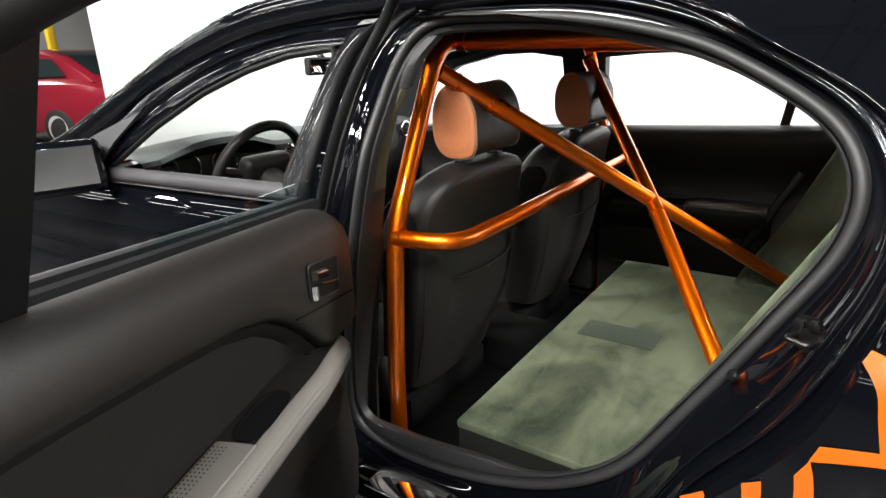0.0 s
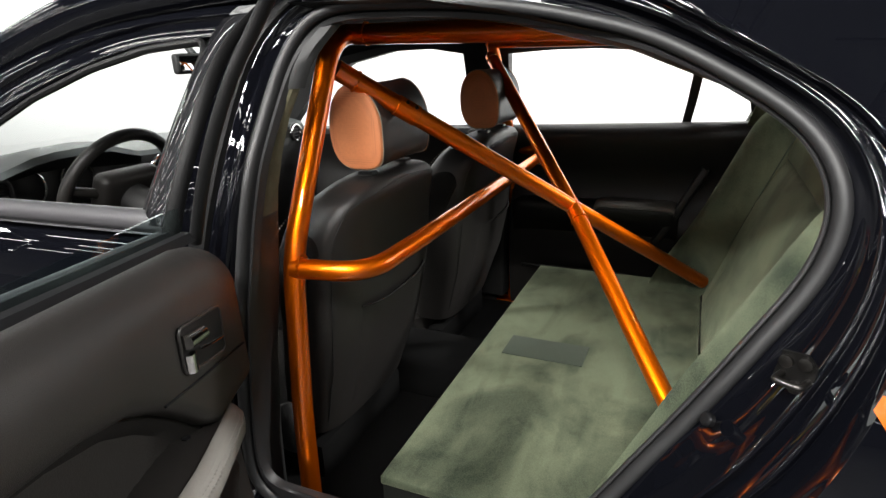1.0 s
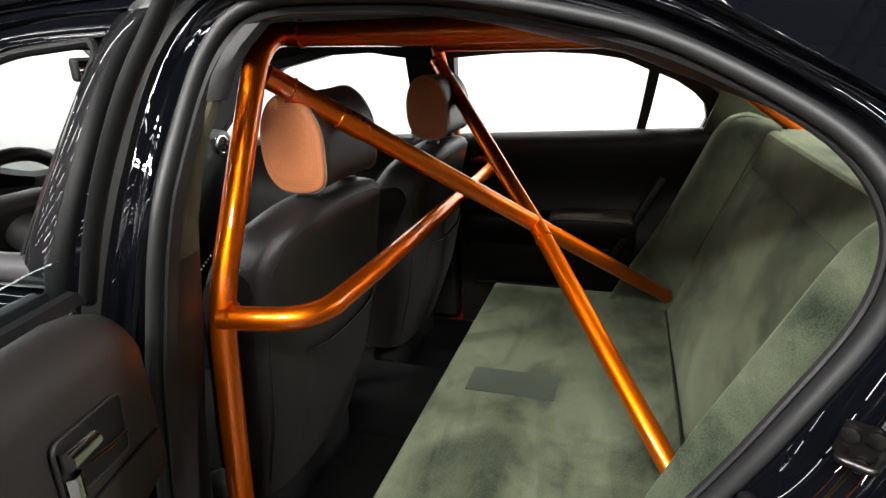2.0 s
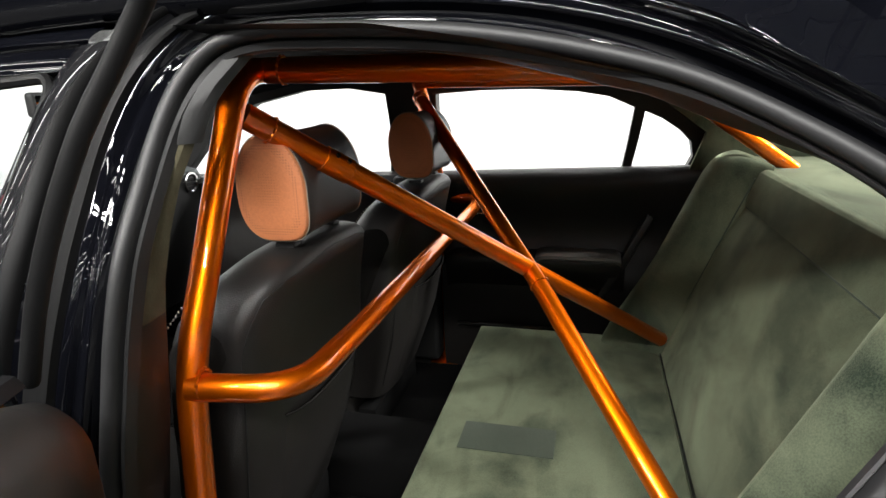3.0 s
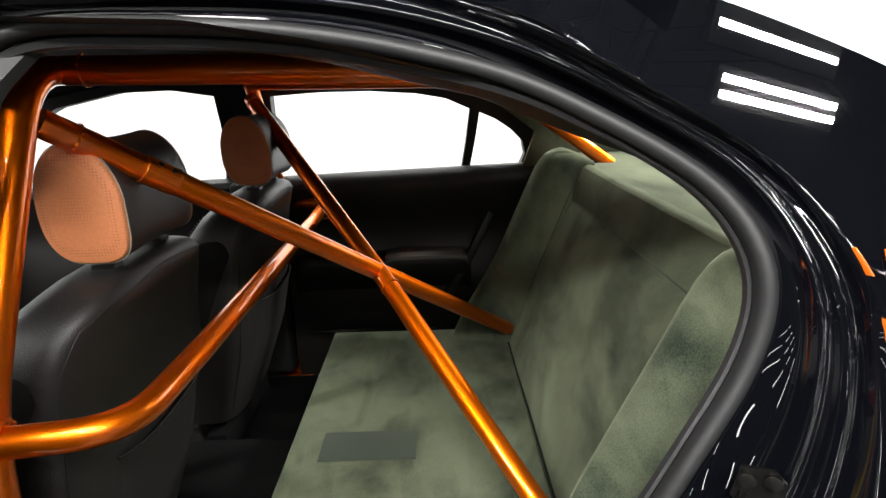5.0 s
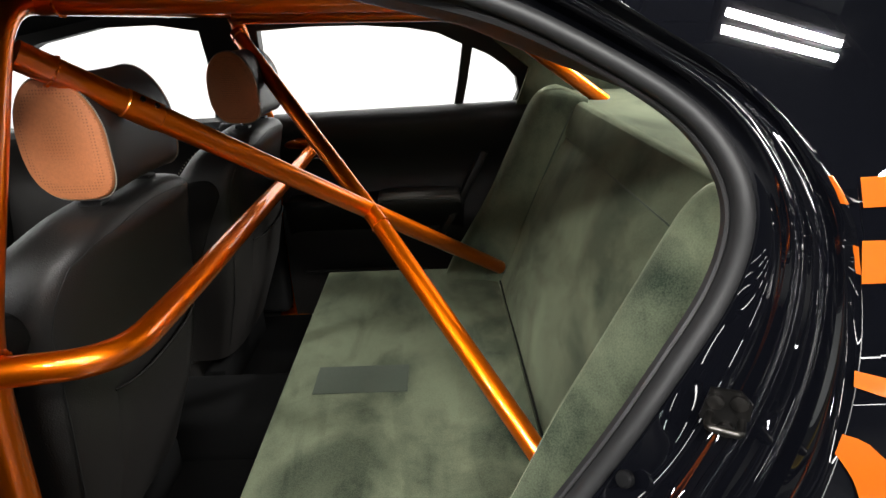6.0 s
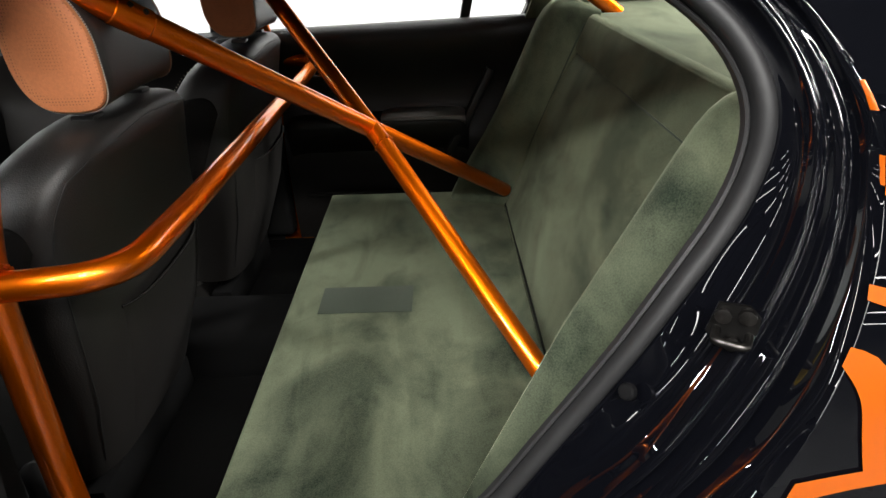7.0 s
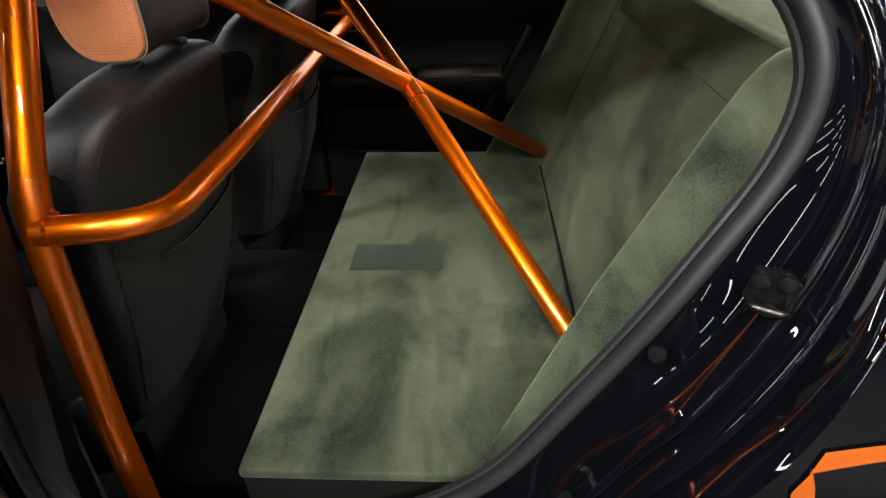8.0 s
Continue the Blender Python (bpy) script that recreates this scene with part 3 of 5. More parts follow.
FRONT_WIN = [(-1.10, 1.0), (-0.19, 1.005), (-0.165, 1.16), (-0.165, 1.31), (-0.30, 1.332), (-0.473, 1.328), (-0.689, 1.285), (-0.88, 1.20)]
REAR_WIN = [(0.0, 1.008), (0.652, 1.028), (0.668, 1.13), (0.682, 1.248), (0.60, 1.285), (0.50, 1.303), (0.35, 1.314), (0.18, 1.314), (0.02, 1.305)]
QUARTER_WIN = [(0.682, 1.030), (0.862, 1.042), (0.878, 1.085), (0.866, 1.135), (0.83, 1.172), (0.77, 1.212), (0.715, 1.236), (0.70, 1.13)]
outer = [(-1.35, 0.96), (1.45, 0.98), (1.45, 1.15), (1.10, 1.33), (0.72, 1.43), (0.0, 1.44), (-0.45, 1.42), (-0.80, 1.36), (-1.20, 1.10)]
part("far_window_frame", plate(outer, [FRONT_WIN, REAR_WIN, QUARTER_WIN], far_place, 0.05), TRIM_DARK, CAR, "black window frames of the closed far doors")

# rubber strips on the B pillar
def jamb_strip(r0, r1, lift, name, label):
    idx = [i for i in range(N) if SEAL_XZ[i][0] < 0.20 and AT_PILLAR[i] > 0.25 or SEAL_XZ[i][0] < 0.10 and OUT[i][0] < 0 and SEAL_XZ[i][1] > 0.8]
    idx.sort(key=lambda i: SEAL_XZ[i][1])
    rows = []
    for q, h in ((0.0, 0.004), (0.08, lift * 0.75), (0.2, lift), (0.5, lift * 1.1), (0.8, lift), (0.92, lift * 0.75), (1.0, 0.004)):
        rows.append([jamb_point(i, int(r0 + (r1 - r0) * q), h) for i in idx])
    return part(name, loft(rows, False), CHANNEL, CAR, label)


jamb_strip(56, 86, -0.013, "pillar_seal", "dull grey rubber pillar seal")
jamb_strip(96, 119, -0.010, "pillar_seal", "dull grey rubber pillar seal")

# ---- far door panels ----
def door_panel(x0, x1, y, z0, z1, name, label):
    rows = []
    for z, o in ((z0, 0.02), (0.35, 0.0), (0.60, 0.0), (0.72, 0.005), (0.80, 0.035), (0.86, 0.045), (0.93, 0.03), (0.98, 0.0), (1.015, -0.005), (1.035, 0.01), (1.045, 0.05), (1.03, 0.08)):
        rise = max(0.0, z - 0.9) / 0.14 * 0.03
        rows.append([Vector((x0 + (x1 - x0) * k / 16, y + o, z - 0.012 + rise * (x0 + (x1 - x0) * k / 16))) for k in range(17)])
    return part(name, loft(rows, False), TRIM, CAR, label)


door_panel(-1.15, -0.04, 0.675, 0.25, 1.04, "far_front_door_panel", "dark vinyl front door panel")


def far_rear_panel():
    """Inner face of the far rear door: a rolled top, a sunken middle, a map bin below the armrest."""
    rows = []
    for z, o in ((0.25, 0.030), (0.36, 0.012), (0.44, 0.004), (0.50, 0.006), (0.56, 0.004), (0.64, 0.0), (0.69, 0.006), (0.72, 0.022), (0.76, 0.040), (0.80, 0.050), (0.85, 0.050), (0.89, 0.040), (0.93, 0.020), (0.965, 0.004), (0.995, -0.004),
                 (1.015, -0.003), (1.030, 0.006), (1.040, 0.022), (1.043, 0.05), (1.03, 0.08)):
        rise = max(0.0, z - 0.9) / 0.14 * 0.03
        row = []
        for k in range(33):
            x = 0.02 + 0.03 * k
            swell = -0.010 * math.exp(-((x - 0.55) / 0.22) ** 2 - ((z - 0.96) / 0.10) ** 2)
            row.append(Vector((x, 0.675 + o + swell, z - 0.012 + rise * x)))
        rows.append(row)
    panel = part("far_rear_door_panel", loft(rows, False), TRIM, CAR, "dark vinyl rear door panel")
    shelf_rows = []
    for x, w, t in ((0.045, 0.0, 0.735), (0.06, 0.010, 0.744), (0.10, 0.016, 0.748), (0.25, 0.020, 0.750), (0.38, 0.022, 0.751), (0.42, 0.024, 0.752), (0.64, 0.022, 0.755), (0.665, 0.008, 0.752), (0.678, -0.012, 0.74)):
        shelf_rows.append([Vector((x, yy, zz)) for yy, zz in ((0.73, t - 0.004), (0.655 - w, t), (0.643 - w, t - 0.003), (0.635 - w, t - 0.012), (0.633 - w, t - 0.03), (0.640 - w, t - 0.06), (0.662, t - 0.12), (0.700, t - 0.16))])
    part("armrest_base", loft(shelf_rows, False), TRIM, panel, "dark vinyl armrest moulding")
    pad_rows = []
    for x, k in ((0.375, 0.15), (0.385, 0.6), (0.40, 0.9), (0.43, 1.0), (0.52, 1.0), (0.62, 1.0), (0.645, 0.9), (0.658, 0.6), (0.664, 0.15)):
        t = 0.750 + 0.016 * k
        pad_rows.append([Vector((x, yy, zz)) for yy, zz in ((0.715, 0.750), (0.70, t - 0.003), (0.685, t), (0.640, t), (0.622 - 0.008 * k, t - 0.003), (0.612 - 0.010 * k, t - 0.010), (0.610 - 0.010 * k, t - 0.020), (0.618, t - 0.032), (0.64, t - 0.036))])
    part("armrest_pad", loft(pad_rows, False), TRIM_GREY, panel, "grey padded armrest top")
    end = smooth_curve([(0.742, 0.648, 0.900), (0.722, 0.640, 0.860), (0.690, 0.632, 0.800), (0.664, 0.630, 0.745), (0.615, 0.632, 0.655), (0.56, 0.640, 0.56)], 40)
    side = Vector((0.86, 0.0, -0.5))
    part("door_pull", loft([[p + side * a + Vector((0, b, 0)) for a, b in ((0.0, 0.05), (-0.004, 0.01), (0.0, 0.0), (0.010, -0.003), (0.022, 0.0), (0.026, 0.01), (0.024, 0.05))] for p in end], False), TRIM, panel, "dark vinyl pull on the door's rear edge")
    part("bin_lip", tube(smooth_curve([(0.08, 0.668, 0.455), (0.15, 0.652, 0.462), (0.35, 0.648, 0.465), (0.48, 0.652, 0.462), (0.54, 0.668, 0.45)], 40), 0.007, 10), TRIM, panel, "moulded map bin lip")
    ring = [Vector((0.205 + 0.030 * math.cos(a), 0.716, 0.895 + 0.030 * math.sin(a))) for a in (2 * math.pi * k / 24 for k in range(24))]
    part("handle_bowl", loft([ring, [p.lerp(Vector((0.205, 0.730, 0.895)), 0.9) for p in ring]], True, True), TRIM_DARK, panel)


far_rear_panel()
part("inner_door_handle", box((0.105, 0.655, 0.882), (0.205, 0.672, 0.893), 0.0045, 3), CHROME, CAR, "chrome inner door handle")
part("b_pillar_trim", box((-0.15, 0.64, 0.30), (0.01, 0.72, 1.02), 0.02, 3), TRIM_DARK, CAR)
part("c_pillar_trim", plate([(0.86, 1.03), (1.35, 1.03), (1.10, 1.30), (0.74, 1.40), (0.78, 1.26), (0.90, 1.17)], [], lambda u, v, w: Vector((u, lerp_table(v, ((1.0, 0.70), (1.4, 0.58))) + w, v)), 0.02), SUEDE, CAR, "green suede rear pillar cover")

# floor pan, tunnel, sills
part("floor_carpet", box((-1.3, -0.80, 0.20), (1.0, 0.72, 0.26), 0.01), CARPET, CAR, "black carpeted floor")
part("tunnel", box((-1.2, -0.12, 0.24), (0.2, 0.10, 0.40), 0.05, 4), CARPET, CAR)
part("sill", box((-0.6, -0.90, 0.16), (0.6, -0.78, 0.40), 0.03, 3), PAINT, CAR, "black door sill")
part("underbody", box((-1.9, -0.86, 0.12), (2.0, 0.86, 0.2), 0.02), TRIM_DARK, CAR)
part("far_body_side", box((-1.6, 0.76, 0.2), (1.9, 0.92, 0.96), 0.04, 3), PAINT, CAR)

# near B pillar: trims inside the opening
def pillar_strip(rows_in, name, mat, label):
    """A cover on the B pillar: outer and inner edge (x, y) at each height, wrapped forwards at its inner side."""
    rows = []
    for z, xo, yo, xi, yi in rows_in:
        xo, xi, yi = xo + lerp_table(z, ((1.05, 0.006), (1.2, 0.0))), xi + lerp_table(z, ((1.05, 0.008), (1.2, 0.0))), yi + lerp_table(z, ((1.05, 0.018), (1.15, 0.010), (1.3, 0.0)))
        rows.append([Vector(p) for p in ((xo - 0.006, yo + 0.03, z), (xo, yo + 0.006, z), ((xo + xi) / 2 + 0.004, (yo + yi) / 2, z), (xi, yi, z), (xi - 0.012, yi + 0.008, z), (xi - 0.10, yi + 0.012, z))])
    return part(name, loft(rows, False), mat, CAR, label)


pillar_strip(((0.30, -0.060, -0.820, -0.075, -0.765), (0.55, -0.055, -0.825, -0.065, -0.765), (0.75, -0.035, -0.830, -0.042, -0.768), (0.92, -0.005, -0.830, -0.010, -0.770), (1.056, 0.018, -0.825, 0.010, -0.772)),
             "pillar_cover", TRIM_DARK, "black plastic lower pillar cover")
pillar_strip(((1.048, 0.016, -0.825, 0.008, -0.772), (1.10, 0.028, -0.820, 0.022, -0.772), (1.16, 0.040, -0.800, 0.036, -0.758), (1.22, 0.044, -0.775, 0.048, -0.735), (1.275, 0.049, -0.738, 0.064, -0.708)),
             "pillar_cloth", BEIGE, "olive beige cloth upper pillar cover")
pillar_strip(((1.27, 0.052, -0.742, 0.070, -0.706), (1.31, 0.060, -0.722, 0.080, -0.690), (1.34, 0.070, -0.702, 0.095, -0.670), (1.40, 0.120, -0.667, 0.145, -0.640)),
             "pillar_head", TRIM_DARK, "black strip at the head of the pillar cover")
part("front_door_lining", box((-1.35, -0.84, 0.22), (-0.125, -0.78, 1.03), 0.02, 3), TRIM_DARK, CAR, "dark front door lining")
part("pillar_base", box((-0.14, -0.86, 0.20), (-0.085, -0.75, 1.05), 0.01), TRIM_DARK, CAR)

# ---- roll cage ----
R = 0.0215
CAGE = thing("roll_cage", "metallic orange powder-coated tubular steel roll cage", "roll cage")
LEG = ((0.012, -0.758, 0.24), (0.012, -0.752, 0.60), (0.012, -0.722, 0.955), (0.004, -0.505, 1.365))
hoop = fillet([*LEG, *[(x, -y, z) for x, y, z in reversed(LEG)]], 0.075)
part("main_hoop", tube(hoop, R), CANDY, CAGE)
J = Vector((0.438, -0.06, 0.893))
part("diagonal_brace", tube([(0.004, -0.500, 1.294), (0.775, 0.365, 0.58)], R), CANDY, CAGE)
part("diagonal_brace", tube([(0.004, 0.505, 1.300), J], R), CANDY, CAGE)
part("diagonal_brace", tube([J, (0.778, -0.535, 0.546)], R), CANDY, CAGE)
bar = [(0.014, -0.728, 0.930), (0.168, -0.705, 0.930), (0.174, -0.50, 0.930), (0.182, 0.30, 0.938), (0.175, 0.66, 0.938), (0.014, 0.728, 0.935)]
part("harness_bar", tube(fillet(bar, 0.13, 10), R * 0.95), CANDY, CAGE)
for sgn, land in ((-1, (1.12, -0.52, 1.085)), (1, (1.09, 0.42, 1.085))):
    mid = (0.70, -0.50, 1.352) if sgn < 0 else (0.735, 0.425, 1.340)
    part("rear_brace", tube(fillet([(0.02, sgn * 0.44, 1.364 - 0.008 * (sgn + 1)), mid, land], 0.09, 10), R), CANDY, CAGE)
    part("foot_plate", box((-0.05, sgn * 0.76 - 0.06, 0.245), (0.07, sgn * 0.76 + 0.05, 0.262), 0.004), CANDY, CAGE)


def weld(at, along, r):
    """A rippled weld bead round a tube's end."""
    at, along = Vector(at), Vector(along).normalized()
    a = along.orthogonal().normalized()
    b = along.cross(a)
    ring = [at + (a * math.cos(t) + b * math.sin(t)) * (r + 0.0012 * math.sin(t * 14)) for t in (2 * math.pi * k / 84 for k in range(84))]
    return part("weld_bead", tube(ring, 0.0028, 6, False, True), CANDY, CAGE)


weld((0.034, -0.724, 0.935), (1, 0.1, 0), R * 0.95)
weld((0.030, -0.468, 1.268), (0.77, 0.865, -0.714), R)
weld((0.018, 0.487, 1.288), (0.44, -0.565, -0.407), R)
weld(J + Vector((0.010, -0.012, -0.009)), (0.307, -0.42, -0.303), R)
weld((0.05, -0.442, 1.364), (1, 0, 0), R)
# bolted sleeve on the long diagonal
d = Vector((0.771, 0.865, -0.714)).normalized()
c = Vector((0.004, -0.500, 1.294)) + d * 0.18
part("sleeve", tube([c - d * 0.03, c - d * 0.028, c + d * 0.028, c + d * 0.03], lambda t: R + (0.0022 if 0.2 < t < 0.8 else 0.0)), CANDY, CAGE)
for k, s2 in ((-0.012, 0.0), (0.012, 0.004)):
    n = Vector((0.55, -0.45, 0.62))
    n = (n - d * n.dot(d)).normalized()
    part("bolt", tube([c + d * k + n * (R - 0.002), c + d * k + n * (R + 0.005)], 0.0045, 10), STEEL, CAGE)

# ---- rear bench, backrest and bolsters ----
bench = thing("rear_bench", "green suede rear bench with upright back and side bolsters", "bench")
part("top_cover", box((0.203, -0.775, 0.507), (0.7735, 0.492, 0.527), 0.006, 4), SUEDE, bench)
part("front_panel", box((0.206, -0.772, 0.26), (0.768, 0.48, 0.508), 0.004), SUEDE_DARK, bench, "charcoal suede bench front")
patch = tagged(part("fabric_patch", box((0.277, -0.219, 0.5265), (0.497, -0.108, 0.5295), 0.001), SUEDE_PATCH), "dark grey-green rectangular fabric patch on the bench", "patch")

BACK0, BACK1 = Vector((0.770, 0, 0.50)), Vector((0.995, 0, 1.10))


def back_point(y, t, fwd):
    d = BACK1 - BACK0
    n = Vector((-d.z, 0, d.x)).normalized()
    p = BACK0 + d * t + n * fwd
    return Vector((p.x, y, p.z))


part("centre_panel", loft([[back_point(y, t, f + 0.004 * math.sin(7 * y + 9 * t)) for y in [-0.70 + 0.09 * k for k in range(15)]] for t, f in ((0, -0.03), (0.0, 0.0), (0.15, 0.004), (0.3, 0.006), (0.45, 0.007), (0.6, 0.006), (0.75, 0.002), (0.82, -0.002), (0.832, -0.007))], False), SUEDE, bench)
part("top_band", loft([[back_point(y, t, f) for y in [-0.66 + 0.1 * k for k in range(12)]] for t, f in ((0.826, -0.012), (0.834, -0.001), (0.86, 0.004), (0.92, 0.006), (0.975, 0.004), (0.995, -0.003), (1.003, -0.012), (1.004, -0.05))], False), SUEDE, bench)


def bolster(y_in, y_out, t1, fwd):
    """y_in(t): the inner edge, fwd(t): how far it stands forward of the seat back."""
    rows = []
    for t, k in ((-0.36, 1.0), (-0.06, 1.0), (0.05, 1.0), (0.18, 1.0), (0.3, 1.0), (0.45, 1.0), (0.6, 1.0), (0.75, 1.0), (0.86, 1.0), (t1 - 0.12, 0.985), (t1 - 0.08, 0.94), (t1 - 0.05, 0.86), (t1 - 0.026, 0.72), (t1 - 0.010, 0.55), (t1, 0.30), (t1 + 0.002, -0.6)):
        a, f = y_in(t), fwd(t) * k
        w = y_out - a
        s3 = math.copysign(1, w)
        a += s3 * 0.03 * (1 - max(k, 0.0))
        w = y_out - a
        row = [back_point(a - s3 * 0.05, t, -0.02), back_point(a - s3 * 0.010, t, f * 0.30), back_point(a - s3 * 0.003, t, f * 0.62), back_point(a, t, f * 0.80), back_point(a + s3 * 0.010, t, f * 0.90), back_point(a + s3 * 0.022, t, f * 0.960), back_point(a + s3 * 0.038, t, f),
               back_point(a + 0.40 * w, t, f * 0.95), back_point(a + 0.55 * w, t, f * 0.85), back_point(a + 0.70 * w, t, f * 0.71), back_point(a + 0.83 * w, t, f * 0.54), back_point(a + 0.93 * w, t, f * 0.36), back_point(y_out, t, f * 0.15), back_point(y_out, t, -0.05)]
        rows.append(row)
    return part("side_bolster", loft(rows, False), SUEDE, bench)


bolster(lambda t: lerp_table(t, ((0, -0.715), (0.45, -0.66), (1.0, -0.625))), -0.800, 1.035, lambda t: lerp_table(t, ((0, 0.185), (0.45, 0.148), (0.8, 0.115), (1.03, 0.095))))
bolster(lambda t: lerp_table(t, ((0, 0.40), (1.0, 0.36))), 0.655, 1.02, lambda t: lerp_table(t, ((0, 0.165), (0.4, 0.125), (1.03, 0.11))))
# dark tubes standing for shade: under the top band, along the crease and beside the far bolster
part("seam", tube([back_point(y, 0.829, -0.0055) for y in [-0.64 + 0.1 * k for k in range(11)]], 0.0022, 8), SUEDE_PATCH, bench, "dark line for the shade in a joint of the seat")
part("seam", tube([back_point(y, 0.05, 0.004) for y in [-0.69 + 0.1 * k for k in range(12)]], 0.0028, 8), SUEDE_DARK, bench, "dark line for the shade in a joint of the seat")
part("seam", tube([back_point(0.372 - 0.04 * t, t, 0.0085) for t in [0.05 + 0.1 * k for k in range(10)]], 0.0024, 8), SUEDE_PATCH, bench, "dark line for the shade in a joint of the seat")
shelf = thing("parcel_shelf", "green suede parcel shelf under the rear window", "shelf")
part("shelf_cover", box((0.985, -0.70, 1.06), (1.50, 0.70, 1.092), 0.012, 3), SUEDE, shelf)
part("shelf_board", box((1.0, -0.69, 1.03), (1.49, 0.69, 1.062), 0.004), TRIM_DARK, shelf, "black board under the suede")


# ---- front seats ----
def rounded_slab(w_of, d_of, zs, centre_of, n=40, power=3.2):
    """A padded body: superellipse rings stacked along z."""
    rings = []
    for z in zs:
        w, d, c = w_of(z), d_of(z), centre_of(z)
        ring = []
        for k in range(n):
            a = 2 * math.pi * k / n
            ca, sa = math.cos(a), math.sin(a)
            ring.append(Vector((c[0] + d * math.copysign(abs(ca) ** (2 / power), ca), c[1] + w * math.copysign(abs(sa) ** (2 / power), sa), z)))
        rings.append(ring)
    return loft(rings, True, True)


def front_seat(y0, x_off, label):
    seat = thing("front_seat", label, "car seat", "front seats")
    zs = [0.40, 0.44, 0.50, 0.58, 0.66, 0.74, 0.82, 0.88, 0.92, 0.95, 0.975, 0.995, 1.010, 1.022, 1.034, 1.044, 1.052, 1.058, 1.061]
    w = lambda z: lerp_table(z, ((0.40, 0.225), (0.55, 0.252), (0.75, 0.272), (0.88, 0.272), (0.92, 0.270), (0.95, 0.263), (0.975, 0.253), (0.995, 0.240), (1.010, 0.227), (1.022, 0.213), (1.034, 0.195), (1.044, 0.172), (1.052, 0.145), (1.058, 0.11), (1.061, 0.06)))
    d = lambda z: lerp_table(z, ((0.40, 0.085), (0.60, 0.105), (0.85, 0.110), (0.95, 0.102), (1.0, 0.090), (1.022, 0.080), (1.044, 0.064), (1.052, 0.054), (1.058, 0.042), (1.061, 0.025)))
    c = lambda z: (x_off + lerp_table(z, ((0.40, -0.15), (0.60, -0.102), (0.75, -0.077), (0.90, -0.062), (0.95, -0.048), (1.0, -0.022), (1.022, -0.004), (1.061, 0.018))), y0)
    power = 3.4

    def skin(z, across, lift=0.0):
        """A point on the back of the seat, across = -1 to 1 of its half width."""
        q = min(1.0, abs(across))
        return Vector((c(z)[0] + d(z) * (1 - q ** power) ** (1 / power) + lift, y0 + across * w(z), z))

    part("backrest", rounded_slab(w, d, zs, c, 72, power), LEATHER, seat, "black leather seat back")
    fine = [0.44 + 0.01 * k for k in range(59)]
    for s4 in (-1, 1):
        line = [skin(z, s4 * lerp_table(z, ((0.44, 0.90), (0.90, 0.93), (1.0, 0.92), (1.022, 0.84))), 0.0006) for z in fine]
        part("seam", tube(line, 0.0013, 6), TRIM_DARK, seat, "sewn seam")
        # pale thread along the front edge of the wing
        thread = bmesh.new()
        for k in range(26):
            z = 0.86 + 0.0062 * k
            q = Vector((c(z)[0] - d(z) * 0.80, y0 + s4 * (w(z) * 0.945 + 0.0025), z))
            add_box(thread, q - Vector((0.0010, 0.0010, 0.0019)), q + Vector((0.0010, 0.0010, 0.0019)))
        part("stitching", thread, STITCH, seat, "pale contrast stitching")
        # padded airbag cover sunk into the wing
        pad = fillet([(0.0, 0.72, 0), (0.0, 0.958, 0), (-0.10, 0.945, 0), (-0.13, 0.72, 0), (0.0, 0.72, 0)], 0.045, 8)[1:-1]
        rows = []
        for grow, out in ((1.04, -0.004), (1.0, 0.0035), (0.97, 0.0055), (0.90, 0.0065), (0.5, 0.007), (0.05, 0.007)):
            ring = []
            for q in pad:
                px, pz = -0.06 + (q.x + 0.06) * grow, 0.84 + (q.y - 0.84) * grow
                u = min(0.98, abs((px + 0.058) / 0.118))
                ring.append(Vector((x_off + px - 0.012, y0 + s4 * (w(pz) * (1 - u ** power) ** (1 / power) + out), pz)))
            rows.append(ring)
        part("airbag_cover", loft(rows, True, True), LEATHER_MATTE, seat, "black side airbag cover")
    top = [skin(1.022 + 0.020 * (1 - q * q), q * 0.84, 0.0006) for q in (-1, -0.8, -0.6, -0.4, -0.2, 0, 0.2, 0.4, 0.6, 0.8, 1)]
    part("top_seam", tube(smooth_curve(top, 40), 0.0013, 6), TRIM_DARK, seat, "sewn seam")
    # map pocket: a slack pouch with a hemmed mouth
    rows = []
    for t in (0, 0.05, 0.15, 0.3, 0.5, 0.7, 0.85, 0.95, 1.0):
        z = 0.46 + 0.295 * t
        bulge = 0.002 + 0.009 * t
        rows.append([skin(z, 0.62 * q, bulge * (1 - q ** 6) - 0.003 * (abs(q) > 0.99)) - Vector((0, 0, 0.010 * (1 - q * q) * t)) for q in (-1.0, -0.95, -0.85, -0.6, -0.3, 0, 0.3, 0.6, 0.85, 0.95, 1.0)])
    part("map_pocket", loft(rows, False), LEATHER, seat, "black map pocket on the seat back")
    part("pocket_hem", tube(smooth_curve([skin(0.757, 0.62 * q, 0.012 * (1 - q ** 6)) - Vector((0, 0, 0.010 * (1 - q * q))) for q in (-1.0, -0.95, -0.85, -0.6, -0.3, 0, 0.3, 0.6, 0.85, 0.95, 1.0)], 40), 0.0024, 8), LEATHER_MATTE, seat)
    part("cushion", box((x_off - 0.66, y0 - 0.25, 0.34), (x_off - 0.16, y0 + 0.25, 0.41), 0.06, 4), LEATHER_MATTE, seat)
